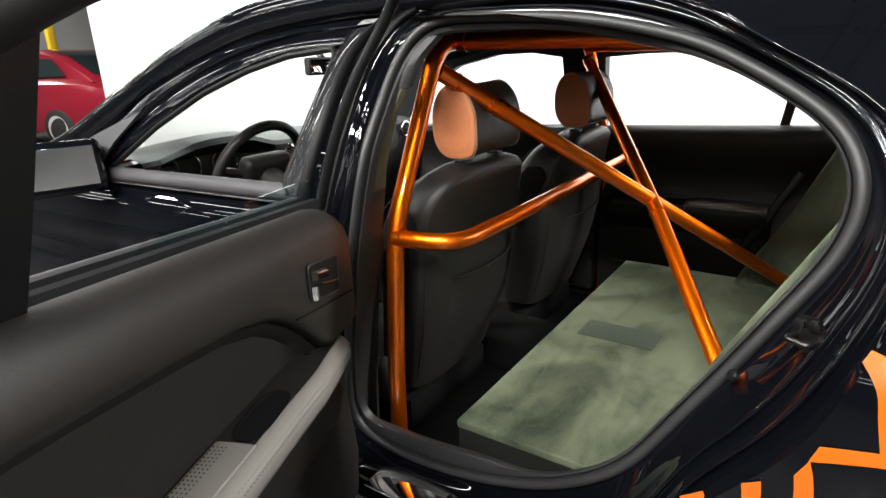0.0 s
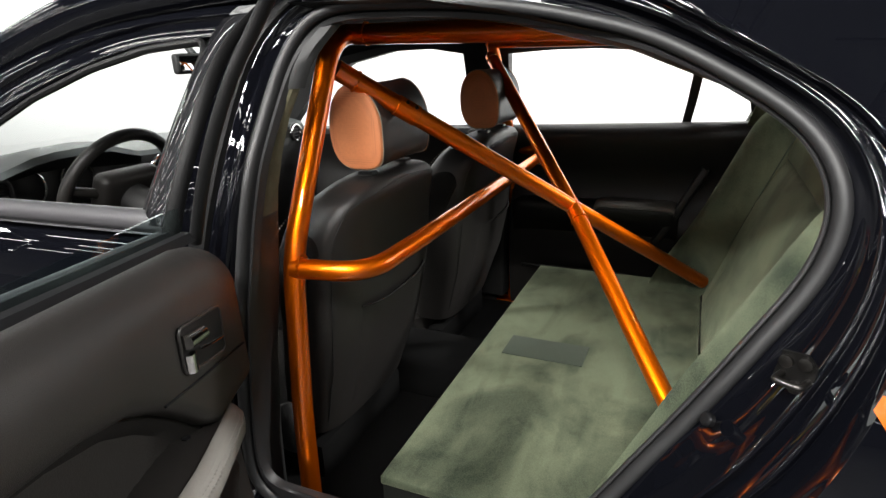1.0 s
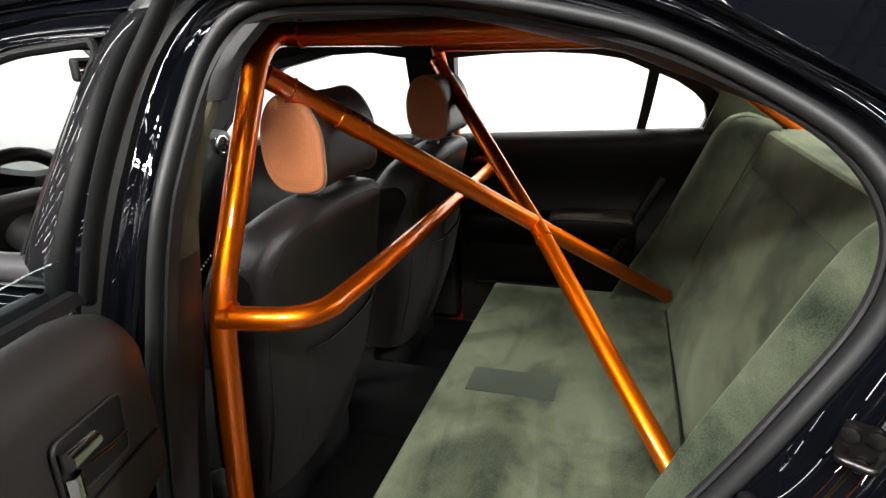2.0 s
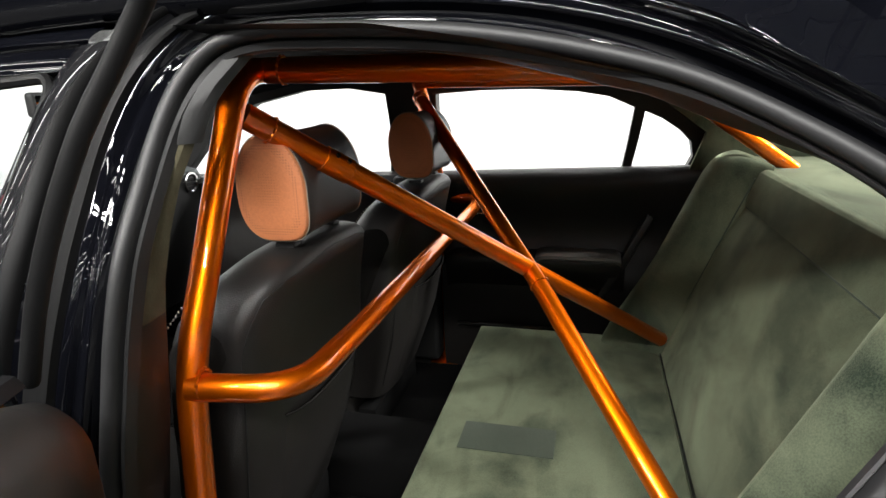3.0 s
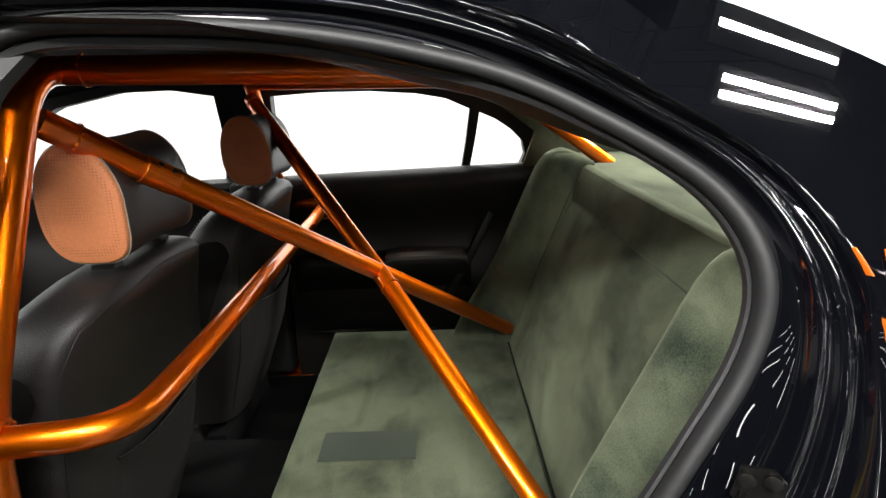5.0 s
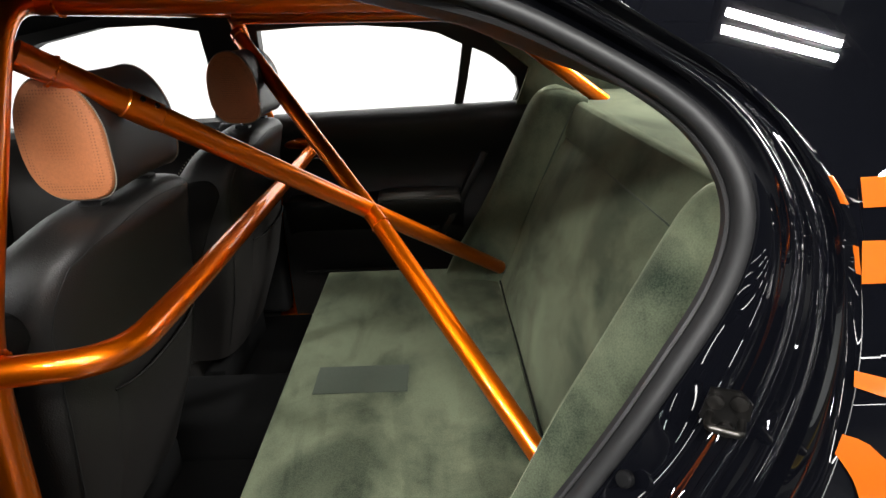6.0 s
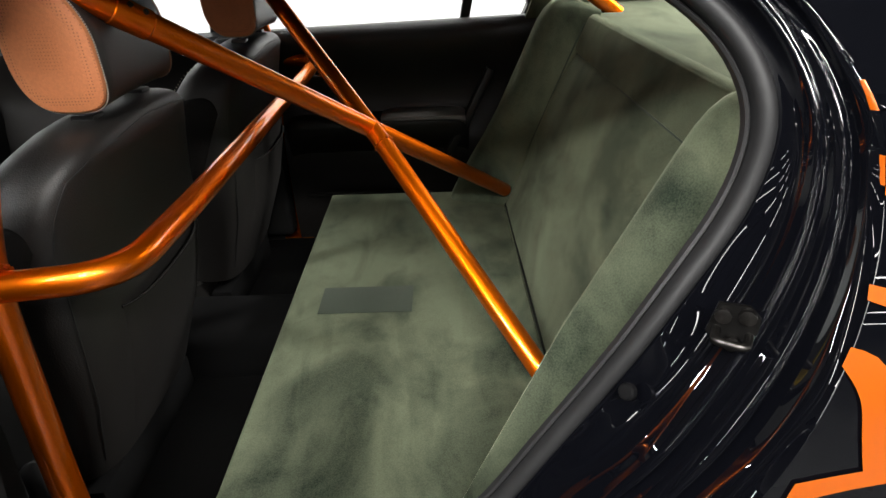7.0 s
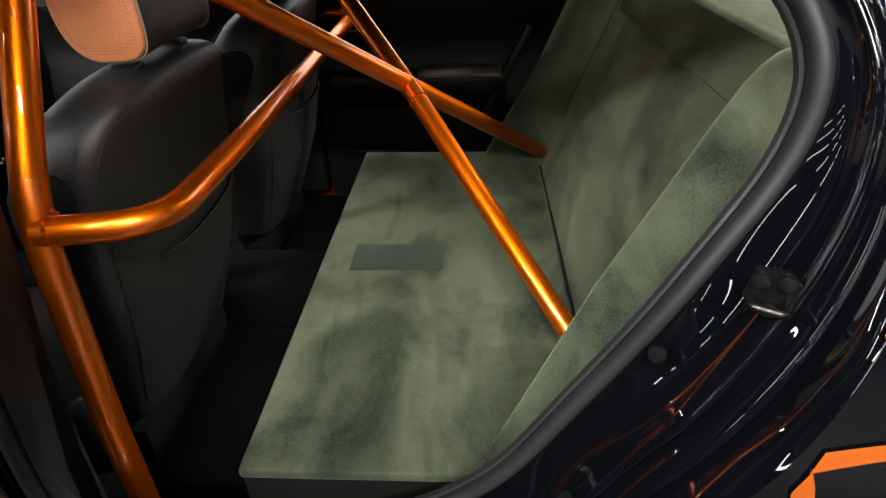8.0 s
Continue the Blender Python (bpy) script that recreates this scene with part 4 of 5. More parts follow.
    if y0 < 0:
        part("recliner_knob", rounded_slab(lambda z: 0.03 * math.sqrt(max(0.02, 1 - ((z - 0.47) / 0.07) ** 2)), lambda z: 0.05 * math.sqrt(max(0.02, 1 - ((z - 0.47) / 0.07) ** 2)), [0.40 + 0.014 * k for k in range(11)], lambda z: (x_off - 0.12, y0 - 0.30), 20, 2.2), TRIM_DARK, seat, "black plastic recliner cover")
    part("seat_base", box((x_off - 0.60, y0 - 0.22, 0.25), (x_off - 0.10, y0 + 0.22, 0.36), 0.02), CARPET, seat)
    # headrest: thick padded body between two coloured side faces, its lower rear corner squarer than the rest
    hz, hx = 1.169, x_off + 0.016

    def oval(dy, k):
        ring = []
        for b in (2 * math.pi * k2 / 64 for k2 in range(64)):
            cb, sb = math.cos(b), math.sin(b)
            e = 0.50 if cb > 0 and sb < 0 else (0.80 if sb < 0 else (1.12 if cb > 0 else 0.90))
            ring.append(Vector((hx + k * (0.065 * math.copysign(abs(cb) ** e, cb) + (0.006 if cb > 0 and sb < 0 else 0.0) * abs(sb * cb)), y0 + dy, hz + k * 0.092 * math.copysign(abs(sb) ** e, sb))))
        return ring

    head = part("headrest", loft([oval(dy, k) for dy, k in ((-0.122, 0.90), (-0.121, 0.985), (-0.115, 1.02), (-0.09, 1.01), (-0.04, 0.995), (0.04, 0.995), (0.09, 1.01), (0.115, 1.02), (0.121, 0.985), (0.122, 0.90))], True, True), LEATHER, seat, "padded black leather headrest")
    for s6 in (-1, 1):
        part("side_insert", loft([oval(s6 * dy, k) for dy, k in ((0.118, 1.0), (0.1225, 1.008), (0.1265, 0.985), (0.131, 0.85), (0.1335, 0.6), (0.135, 0.3), (0.1352, 0.02))], True, True), SUEDE_ORANGE, head, "perforated orange leather side insert")
        dots = bmesh.new()
        ring = smooth_curve(oval(s6 * 0.1190, 1.025), 150, True)
        for a, b in zip(ring, ring[1:] + ring[:1]):
            v = (b - a).normalized()
            m = Matrix.Translation(a) @ Vector((0, 0, 1)).rotation_difference(v).to_matrix().to_4x4()
            add_box(dots, (-0.0008, -0.0008, -0.0012), (0.0008, 0.0008, 0.0012), m=m)
        part("stitching", dots, STITCH, head, "pale contrast stitching")
    for dy in (-0.085, 0.085):
        part("post", tube([(hx + 0.004, y0 + dy, 1.03), (hx + 0.002, y0 + dy, 1.12)], 0.006, 12), CHROME, seat, "chrome headrest post")
        part("post_guide", box((hx - 0.016, y0 + dy - 0.016, 1.044), (hx + 0.022, y0 + dy + 0.016, 1.066), 0.004), TRIM_DARK, seat)
    return seat


front_seat(-0.345, 0.002, "black leather front seat with orange headrest sides, beside the open door")
front_seat(0.378, 0.030, "black leather front seat with orange headrest sides, beside the far door")

# ---- dashboard and steering wheel ----
dash = thing("dashboard", "grey moulded dashboard with round vents", "dashboard")
rows, lower = [], []
for y in [-0.74 + 0.06 * k for k in range(25)]:
    hood = 0.05 * math.exp(-((y + 0.44) / 0.19) ** 4)
    mid = 0.03 * math.exp(-(y / 0.2) ** 4)
    curve = [Vector((x, y, z)) for x, z in ((-1.55, 0.99), (-1.35, 1.035 + mid * 0.3), (-1.18, 1.05 + hood * 0.5), (-1.06, 1.045 + hood), (-1.01 + hood * 0.6, 1.035 + hood), (-1.0 + hood * 0.6, 1.02 + hood * 0.9), (-0.995 - hood * 2.8, 1.0), (-0.975 - hood * 2.8, 0.90), (-0.96, 0.85), (-0.955, 0.70), (-0.98, 0.55), (-1.15, 0.40))]
    rows.append(curve[:6])
    lower.append(curve[5:])
part("dash_pad", loft(rows, False), DASH, dash, "grey moulded dashboard pad")
part("dash_body", loft(lower, False), TRIM_DARK, dash, "black lower dashboard")
part("instrument_panel", box((-1.12, -0.61, 0.88), (-1.10, -0.27, 1.05), 0.01), TRIM_DARK, dash, "black instrument panel")
for y, z in ((-0.66, 0.99), (-0.14, 0.975), (0.08, 0.975), (0.62, 0.99)):
    sq = 0.45 if y < -0.5 else 1.0
    vx = -0.984 - 0.14 * math.exp(-((y + 0.44) / 0.19) ** 4)
    a = [Vector((vx, y + 0.036 * math.copysign(abs(math.cos(t)) ** sq, math.cos(t)), z + 0.036 * math.copysign(abs(math.sin(t)) ** sq, math.sin(t)))) for t in (2 * math.pi * k / 24 for k in range(24))]
    part("air_vent", tube(a, 0.008, 8, False, True), TRIM_DARK if sq < 1 else CHROME, dash, "black square air vent" if sq < 1 else "chrome-ringed air vent")
    for k in range(3):
        part("vent_slat", box((vx - 0.012, y - 0.032, z - 0.018 + 0.016 * k), (vx + 0.002, y + 0.032, z - 0.013 + 0.016 * k)), TRIM_DARK, dash)
part("centre_stack", box((-1.00, -0.17, 0.55), (-0.93, 0.13, 0.90), 0.02, 3), TRIM_DARK, dash, "black centre stack")
for k in range(4):
    part("chrome_strip", box((-0.932, -0.15, 0.62 + 0.07 * k), (-0.926, 0.11, 0.626 + 0.07 * k)), CHROME, dash)
wheel = thing("steering_wheel", "black leather steering wheel with a padded hub", "steering wheel")
wm = Matrix.Translation((-0.745, -0.488, 0.985)) @ Euler((0, radians(-66), 0)).to_matrix().to_4x4()
ring = [wm @ Vector((0.170 * math.cos(a), 0.170 * math.sin(a), 0)) for a in (2 * math.pi * k / 48 for k in range(48))]
part("rim", tube(ring, 0.0165, 12, False, True), LEATHER, wheel)
part("hub", box((-0.07, -0.095, -0.05), (0.075, 0.095, 0.012), 0.03, 4, wm), TRIM, wheel, "padded dark hub")
for a0 in (-1.35, 1.35, math.pi):
    part("spoke", tube([wm @ Vector((0.06 * math.cos(a0), 0.06 * math.sin(a0), -0.02)), wm @ Vector((0.166 * math.cos(a0), 0.166 * math.sin(a0), 0))], 0.014, 10), TRIM, wheel)
part("column", tube([wm @ Vector((0, 0, -0.04)), wm @ Vector((0, 0, -0.36))], 0.045, 16), TRIM_DARK, wheel, "black steering column")
for q in (-0.53, -0.37):
    a = [Vector((-1.095, q + 0.055 * math.cos(t), 0.975 + 0.055 * math.sin(t))) for t in (2 * math.pi * k / 28 for k in range(28))]
    part("gauge_ring", tube(a, 0.005, 8, False, True), CHROME, dash, "chrome gauge ring")
mirror = thing("rearview_mirror", "black rear-view mirror on the windscreen", "mirror")
part("mirror_housing", box((-0.935, -0.068, 1.277), (-0.905, 0.165, 1.345), 0.014, 4), TRIM_DARK, mirror)
part("mirror_glass", box((-0.906, -0.058, 1.286), (-0.9035, 0.155, 1.336), 0.001), MIRROR, mirror, "silvered glass")
part("mirror_stem", tube([(-0.925, 0.03, 1.34), (-0.96, 0.03, 1.375)], 0.012, 10), TRIM_DARK, mirror)

# ---- near front door, closed, and the roof side ----
def near_front(x, z, w):
    return Vector((x, skin_y(z) + 0.035 + w, z))


FD_WIN = [(-0.985, 1.030), (-0.205, 1.047), (-0.160, 1.20), (-0.125, 1.335), (-0.14, 1.356), (-0.28, 1.345), (-0.42, 1.313), (-0.58, 1.257), (-0.76, 1.168), (-0.925, 1.065)]
rows = []
pairs = list(zip(smooth_curve([(-1.12, 0, 1.05), (-0.95, 0, 1.185), (-0.80, 0, 1.28), (-0.60, 0, 1.36), (-0.42, 0, 1.405), (-0.25, 0, 1.425), (-0.06, 0, 1.428)], 60),
                 smooth_curve([(-0.99, 0, 1.025), (-0.87, 0, 1.105), (-0.74, 0, 1.18), (-0.57, 0, 1.262), (-0.42, 0, 1.313), (-0.28, 0, 1.345), (-0.115, 0, 1.354)], 60)))
for q, lift in ((0.0, 0.012), (0.06, -0.004), (0.16, -0.014), (0.28, -0.018), (0.38, -0.016), (0.44, -0.008), (0.48, -0.001), (0.53, -0.003), (0.62, -0.008), (0.75, -0.009), (0.88, -0.004), (0.96, 0.006), (1.0, 0.022)):
    rows.append([near_front(a.lerp(b, q).x, a.lerp(b, q).z, lift) for a, b in pairs])
part("front_door_frame", loft(rows, False), PAINT, CAR, "black front door window frame with rubber channel")
rows = []
for a, b in zip(smooth_curve([(-0.207, 0, 1.048), (-0.163, 0, 1.20), (-0.128, 0, 1.33), (-0.108, 0, 1.392)], 24), smooth_curve([(-0.120, 0, 1.045), (-0.088, 0, 1.18), (-0.055, 0, 1.31), (-0.030, 0, 1.40)], 24)):
    row = []
    for q, lift in ((0.0, 0.030), (0.02, 0.012), (0.10, 0.004), (0.3, -0.003), (0.5, -0.006), (0.7, -0.006), (0.86, -0.003), (0.95, 0.004), (0.99, 0.014), (1.0, 0.034)):
        c = a.lerp(b, q)
        row.append(Vector((c.x, skin_y(c.z) + 0.022 + lift, c.z)))
    rows.append(row)
part("door_post_cover", loft(rows, False), POST_FILM, CAR, "glossy black door post cover")
channel = fillet([(x, 0, z) for x, z in FD_WIN] + [(*FD_WIN[0][:1], 0, FD_WIN[0][1])], 0.02, 4)
part("window_channel", tube([near_front(q.x, q.z, 0.004) for q in channel], 0.008, 8, False), CHANNEL, CAR, "black rubber glass channel")
rows = []
for z, o in [(0.25 + 0.015 * k, 0.0) for k in range(47)] + [(0.96, 0.0), (0.985, 0.004), (1.0, 0.012), (1.005, 0.03)]:
    rows.append([Vector((-1.75 + 0.101 * k, skin_y(z) + o + 0.058 * max(0.0, (z - 0.72) / 0.3) ** 1.7 + 0.016 * math.exp(-((z - 0.80) / 0.055) ** 2), z + 0.02 * (k - 8) / 8)) for k in range(17)])
part("front_door", loft(rows, False), PAINT, CAR, "glossy black closed front door")
rows = []
for z, o in ((1.012, 0.030), (1.014, 0.012), (1.018, 0.004), (1.022, 0.007), (1.025, 0.004), (1.030, -0.003), (1.038, -0.006), (1.046, -0.005), (1.054, 0.0), (1.060, 0.008), (1.063, 0.018), (1.058, 0.036)):
    rows.append([Vector((-1.30 + 0.0725 * k, skin_y(1.0) + o + 0.036, z + 0.012 * (k - 8) / 8 - 0.006)) for k in range(17)])
part("belt_moulding", loft(rows, False), SATIN, CAR, "satin grey window belt moulding")
part("mirror_triangle", plate([(-1.05, 1.132), (-0.92, 1.175), (-0.80, 1.213), (-0.90, 1.130), (-0.97, 1.06), (-1.003, 1.014), (-1.065, 1.004)], [], lambda u, v, w: Vector((u, skin_y(v) + 0.004 + w, v)), 0.010), GREY_PLASTIC, CAR, "dark grey plastic triangle behind the wing mirror")
rail = smooth_curve([(-1.75, -0.80, 0.98), (-1.36, -0.775, 1.085), (-1.02, -0.745, 1.225), (-0.72, -0.715, 1.345), (-0.45, -0.69, 1.425), (-0.2, -0.67, 1.455), (0.05, -0.66, 1.463), (0.3, -0.65, 1.468)], 60)
part("roof_rail", tube(rail, 0.045, 24), PAINT, CAR, "glossy black roof rail and front pillar")
far_rail = [Vector((p.x, -p.y, p.z)) for p in rail]
part("roof_rail", tube(far_rail, 0.04, 12), TRIM_DARK, CAR)
rows = [[Vector((x, y, z)) for y in (-0.70, -0.35, 0, 0.35, 0.70)] for x, z in ((-1.62, 1.0), (-1.36, 1.13), (-1.08, 1.255), (-0.74, 1.385))]
g = part("windscreen", loft(rows, False), GLASS, CAR, "clear windscreen")
g.visible_shadow = False
part("bonnet", loft([[Vector((x, y, z - 0.06 * (y / 0.8) ** 2)) for y in [-0.8 + 0.2 * k for k in range(9)]] for x, z in ((-1.6, 0.965), (-2.0, 0.94), (-2.5, 0.88), (-2.8, 0.78), (-2.85, 0.5))], False), PAINT, CAR, "glossy black bonnet")
part("bonnet_stripe", loft([[Vector((x, y, z - 0.06 * (y / 0.8) ** 2 + 0.006)) for y in [-0.7 + 0.2 * k for k in range(8)]] for x, z in ((-1.75, 0.956), (-2.0, 0.94), (-2.3, 0.91))], False), ORANGE_FILM, CAR, "orange film stripe on the bonnet")
side = thing("wing_mirror", "glossy black wing mirror on the front door", "wing mirror")
mm = pose(-0.955, -0.985, 1.070, 0, -8, -17)
part("mirror_shell", box((-0.08, -0.115, -0.078), (0.031, 0.095, 0.074), 0.028, 6, mm), PAINT, side)
part("mirror_glass", box((0.029, -0.090, -0.056), (0.0325, 0.072, 0.054), 0.001, 1, mm), MIRROR, side, "silvered mirror glass")
part("mirror_arm", tube([(-0.97, -0.915, 1.03), (-0.97, -0.86, 1.02)], 0.02, 10), PAINT, side)


def car_wheel(x, y):
    root = part("wheel", tube([(x, y - 0.10, 0.32), (x, y - 0.09, 0.32), (x, y + 0.09, 0.32), (x, y + 0.10, 0.32)], lambda t: 0.32 if 0.1 < t < 0.9 else 0.29, 40), TYRE, CAR, "black low-profile tyre")
    part("rim", tube([(x, y - 0.105, 0.32), (x, y + 0.105, 0.32)], 0.21, 32), SILVER, root)


for wx in (-1.75, 1.12):
    for wy in (-0.80, 0.80):
        car_wheel(wx, wy)

# ---- open rear door ----
HINGE, OPEN = Vector((0.02, -0.93, 0)), 66.0
DM = Matrix.Translation(HINGE) @ Euler((0, 0, radians(-OPEN))).to_matrix().to_4x4()


def door_at(u, n, z):
    return DM @ Vector((u, n, z))


def belt(u):
    return 1.07 + 0.075 * u / 0.7


def crease(u):
    """Height of the fold above the recess over the armrest."""
    return lerp_table(u, ((0.02, 0.84), (0.19, 0.845), (0.225, 0.869), (0.277, 0.917), (0.325, 0.955), (0.379, 0.987), (0.463, 1.014), (0.552, 1.03), (0.65, 1.046), (0.743, 1.062), (0.96, 1.085)))


upper, inset = [], []
for u in [0.02, 0.035, 0.06, 0.1, 0.15, 0.19, 0.21, 0.23, 0.25, 0.275, 0.30, 0.325, 0.35, 0.38, 0.42, 0.46, 0.5, 0.55, 0.6, 0.7, 0.8, 0.9, 0.96]:
    b = belt(u)
    k = lerp_table(u, ((0.02, 0.2), (0.035, 0.75), (0.06, 1), (1, 1)))
    drop = lerp_table(u, ((0.02, -0.08), (0.06, -0.02), (0.12, 0), (1, 0)))
    zc = crease(u)
    upper.append([door_at(u, n * k, z) for n, z in ((-0.004, b - 0.016 + drop), (0.0, b - 0.006 + drop), (0.005, b - 0.001 + drop), (0.012, b - 0.001 + drop), (0.020, b - 0.004 + drop), (0.030, b - 0.011 + drop), (0.040, b - 0.022 + drop),
                                                 (0.047, b - 0.034 + drop), (0.052, b - 0.050 + drop), (0.056, zc + 0.02), (0.055, zc + 0.007), (0.050, zc - 0.001), (0.042, zc - 0.005), (0.034, zc - 0.006), (0.022, zc - 0.004))])
    inset.append([door_at(u, n * k, z) for n, z in ((0.033, zc - 0.004), (0.034, zc - 0.010), (0.028, zc - 0.018), (0.012, zc - 0.032), (0.0, min(zc - 0.05, 0.84)), (0.012, 0.66), (0.03, 0.50), (0.02, 0.40), (-0.03, 0.36))])
door = part("rear_door", loft(upper, False), TRIM, CAR, "open rear door with a dark brown vinyl panel")
# the recess under the crease has its shade put into a dull black
part("panel_insert", loft(inset, False), LEATHER_MATTE, door, "sunken panel over the armrest, its shade given as dull black")
part("door_shell", box((0.0, -0.13, 0.33), (0.98, -0.03, 1.05), 0.02, 3, DM), PAINT, door, "glossy black outer door skin")
part("window_slot", loft([[door_at(u, n, belt(u) + dz) for u in (0.05, 0.12, 0.3, 0.5, 0.7, 0.9)] for n, dz in ((0.002, -0.008), (-0.006, 0.004), (-0.016, 0.006), (-0.020, -0.004), (-0.034, -0.006), (-0.038, 0.006), (-0.050, 0.004), (-0.056, -0.02))], False), FRAME, door, "black rubber window slot")
part("belt_strip", tube([door_at(u, -0.047, belt(u) + 0.004) for u in (0.06, 0.2, 0.4, 0.6, 0.8, 0.94)], 0.0055, 10), SATIN, door, "satin grey strip along the window slot")
def arm_top(u):
    return lerp_table(u, ((0.10, 0.800), (0.13, 0.832), (0.18, 0.846), (0.4, 0.856), (0.6, 0.862), (0.95, 0.868)))


def arm_width(u):
    return lerp_table(u, ((0.10, 0.018), (0.13, 0.050), (0.18, 0.068), (0.30, 0.078), (0.6, 0.072), (0.95, 0.055)))


us = (0.10, 0.115, 0.13, 0.15, 0.18, 0.22, 0.27, 0.305, 0.33, 0.42, 0.455, 0.5, 0.6, 0.75, 0.95)
part("armrest", loft([[door_at(u, n, z) for n, z in ((-0.005, arm_top(u)), (0.010, arm_top(u) + 0.002), (arm_width(u) * 0.80, arm_top(u)), (arm_width(u), arm_top(u) - 0.004), (arm_width(u) + 0.010, arm_top(u) - 0.014), (arm_width(u) + 0.011, arm_top(u) - 0.032), (arm_width(u) - 0.004, arm_top(u) - 0.055), (0.030, arm_top(u) - 0.10), (0.012, 0.62))] for u in us], False), TRIM, door, "dark vinyl armrest on the open door")
part("armrest_pad", loft([[door_at(u, n, z) for n, z in ((0.004, arm_top(u) - 0.002), (0.008, arm_top(u) + 0.0045), (0.014, arm_top(u) + 0.006), (arm_width(u) * 0.55, arm_top(u) + 0.0062), (arm_width(u) * 0.86, arm_top(u) + 0.005), (arm_width(u) * 0.92, arm_top(u) - 0.002))] for u in (0.500, 0.503, 0.51, 0.55, 0.6, 0.7, 0.8, 0.95)], False), TRIM_GREY, door, "pale grey padded rest")
part("armrest_edge", loft([[door_at(u, n, z) for n, z in ((arm_width(u) * 0.78, arm_top(u) - 0.004), (arm_width(u) * 0.83, arm_top(u) + 0.003), (arm_width(u) * 0.92, arm_top(u) + 0.003), (arm_width(u) + 0.003, arm_top(u) - 0.002), (arm_width(u) + 0.012, arm_top(u) - 0.013), (arm_width(u) + 0.013, arm_top(u) - 0.030), (arm_width(u) + 0.004, arm_top(u) - 0.048), (arm_width(u) - 0.01, arm_top(u) - 0.055))] for u in us], False), TRIM_GREY, door, "grey stitched armrest edge")
cup = [door_at(0.43 + 0.062 * math.copysign(abs(math.cos(a)) ** 0.7, math.cos(a)), 0.040 + 0.024 * math.copysign(abs(math.sin(a)) ** 0.7, math.sin(a)), arm_top(0.43) + 0.0035) for a in (2 * math.pi * k / 28 for k in range(28))]
part("cup_recess", loft([cup, [p + Vector((0, 0, 0.0012)) for p in cup], [p.lerp(door_at(0.43, 0.040, p.z), 0.10) + Vector((0, 0, 0.0005)) for p in cup], [p.lerp(door_at(0.43, 0.040, p.z), 0.14) - Vector((0, 0, 0.003)) for p in cup], [p.lerp(door_at(0.43, 0.040, p.z), 0.16) - Vector((0, 0, 0.0034)) for p in cup]], True, True), FRAME, door, "black oval pull cup")
weave = bmesh.new()
for row, off in ((0, 0.002), (1, 0.007), (2, 0.012)):
    for k in range(96):
        u = 0.16 + 0.0072 * k + 0.0036 * (row % 2)
        p = door_at(u, arm_width(u) + off - 0.002, arm_top(u) - 0.003 - 0.005 * row)
        add_box(weave, p - Vector((0.0022, 0.0022, 0.0016)), p + Vector((0.0022, 0.0022, 0.0016)))
part("woven_edge", weave, TRIM_GREY, door, "grey woven edge trim")
dots = bmesh.new()
for row in range(4):
    for k in range(60):
        u = 0.512 + 0.0072 * k
        p = door_at(u, 0.012 + 0.006 * row, arm_top(u) + 0.0058)
        add_box(dots, p - Vector((0.0009, 0.0009, 0.0006)), p + Vector((0.0009, 0.0009, 0.0006)))
part("perforation", dots, FRAME, door)
part("screw", tube([door_at(0.235, 0.024, arm_top(0.235)), door_at(0.235, 0.024, arm_top(0.235) + 0.003)], 0.006, 12), FRAME, door)
# handle in a recessed bezel
bez = fillet([(0.20, 0.9455), (0.142, 0.932), (0.140, 1.000), (0.266, 1.024), (0.268, 0.964), (0.20, 0.9455)], 0.012, 5)
bez = [(p[0], p[1]) for p in bez]
ring = [door_at(u, 0.0565, v) for u, v in bez[:-1]]
part("handle_bezel", tube(ring, 0.0022, 10, False, True), TRIM, door, "black bezel round the door lever")
part("handle_recess", plate(bez[:-1], [], lambda u, v, w: door_at(u, 0.0545 + w, v), 0.002), CHANNEL, door)
part("pull_lever", loft([[door_at(u, 0.058 + n, 0.990 + z + 0.20 * (u - 0.2)) for n, z in ((0.0, -0.006), (0.007, -0.007), (0.012, -0.004), (0.013, 0.002), (0.011, 0.008), (0.006, 0.011), (0.0, 0.011))] for u in (0.214, 0.217, 0.224, 0.244, 0.258, 0.262)], True, True), CHROME, door, "chrome inner door lever")
part("lever_stem", loft([[door_at(u, 0.058 + n, z) for u, n in ((0.244, 0.0), (0.245, 0.006), (0.250, 0.008), (0.258, 0.007), (0.261, 0.0))] for z in (0.961, 0.964, 0.972, 0.985)], True, True), CHROME, door)
part("lever_trim", tube([door_at(0.15, 0.060, 0.958), door_at(0.19, 0.062, 0.968), door_at(0.225, 0.060, 0.978)], 0.0022, 8), CHROME, door)
part("panel_seam", tube([door_at(u, 0.0565, z) for u, z in ((0.325, 0.958), (0.28, 0.948), (0.235, 0.938), (0.15, 0.921), (0.073, 0.905))], 0.0018, 6), FRAME, door)
g = part("window_glass", plate([(0.03, 1.04), (0.60, 1.04), (0.60, 1.11), (0.50, 1.142), (0.09, 1.118), (0.03, 1.112)], [], lambda u, v, w: door_at(u, -0.03 + w, v), 0.004), GLASS_GREEN, door, "lowered green-tinted door window glass")
g.visible_shadow = False
part("window_post", loft([[door_at(u + a, n + c, z) for a, c in ((-0.03, 0.0), (-0.026, 0.025), (0.026, 0.025), (0.03, 0.0))] for u, n, z in ((0.735, -0.03, 1.10), (0.745, 0.03, 1.24), (0.755, 0.10, 1.42))], True), FRAME, door)
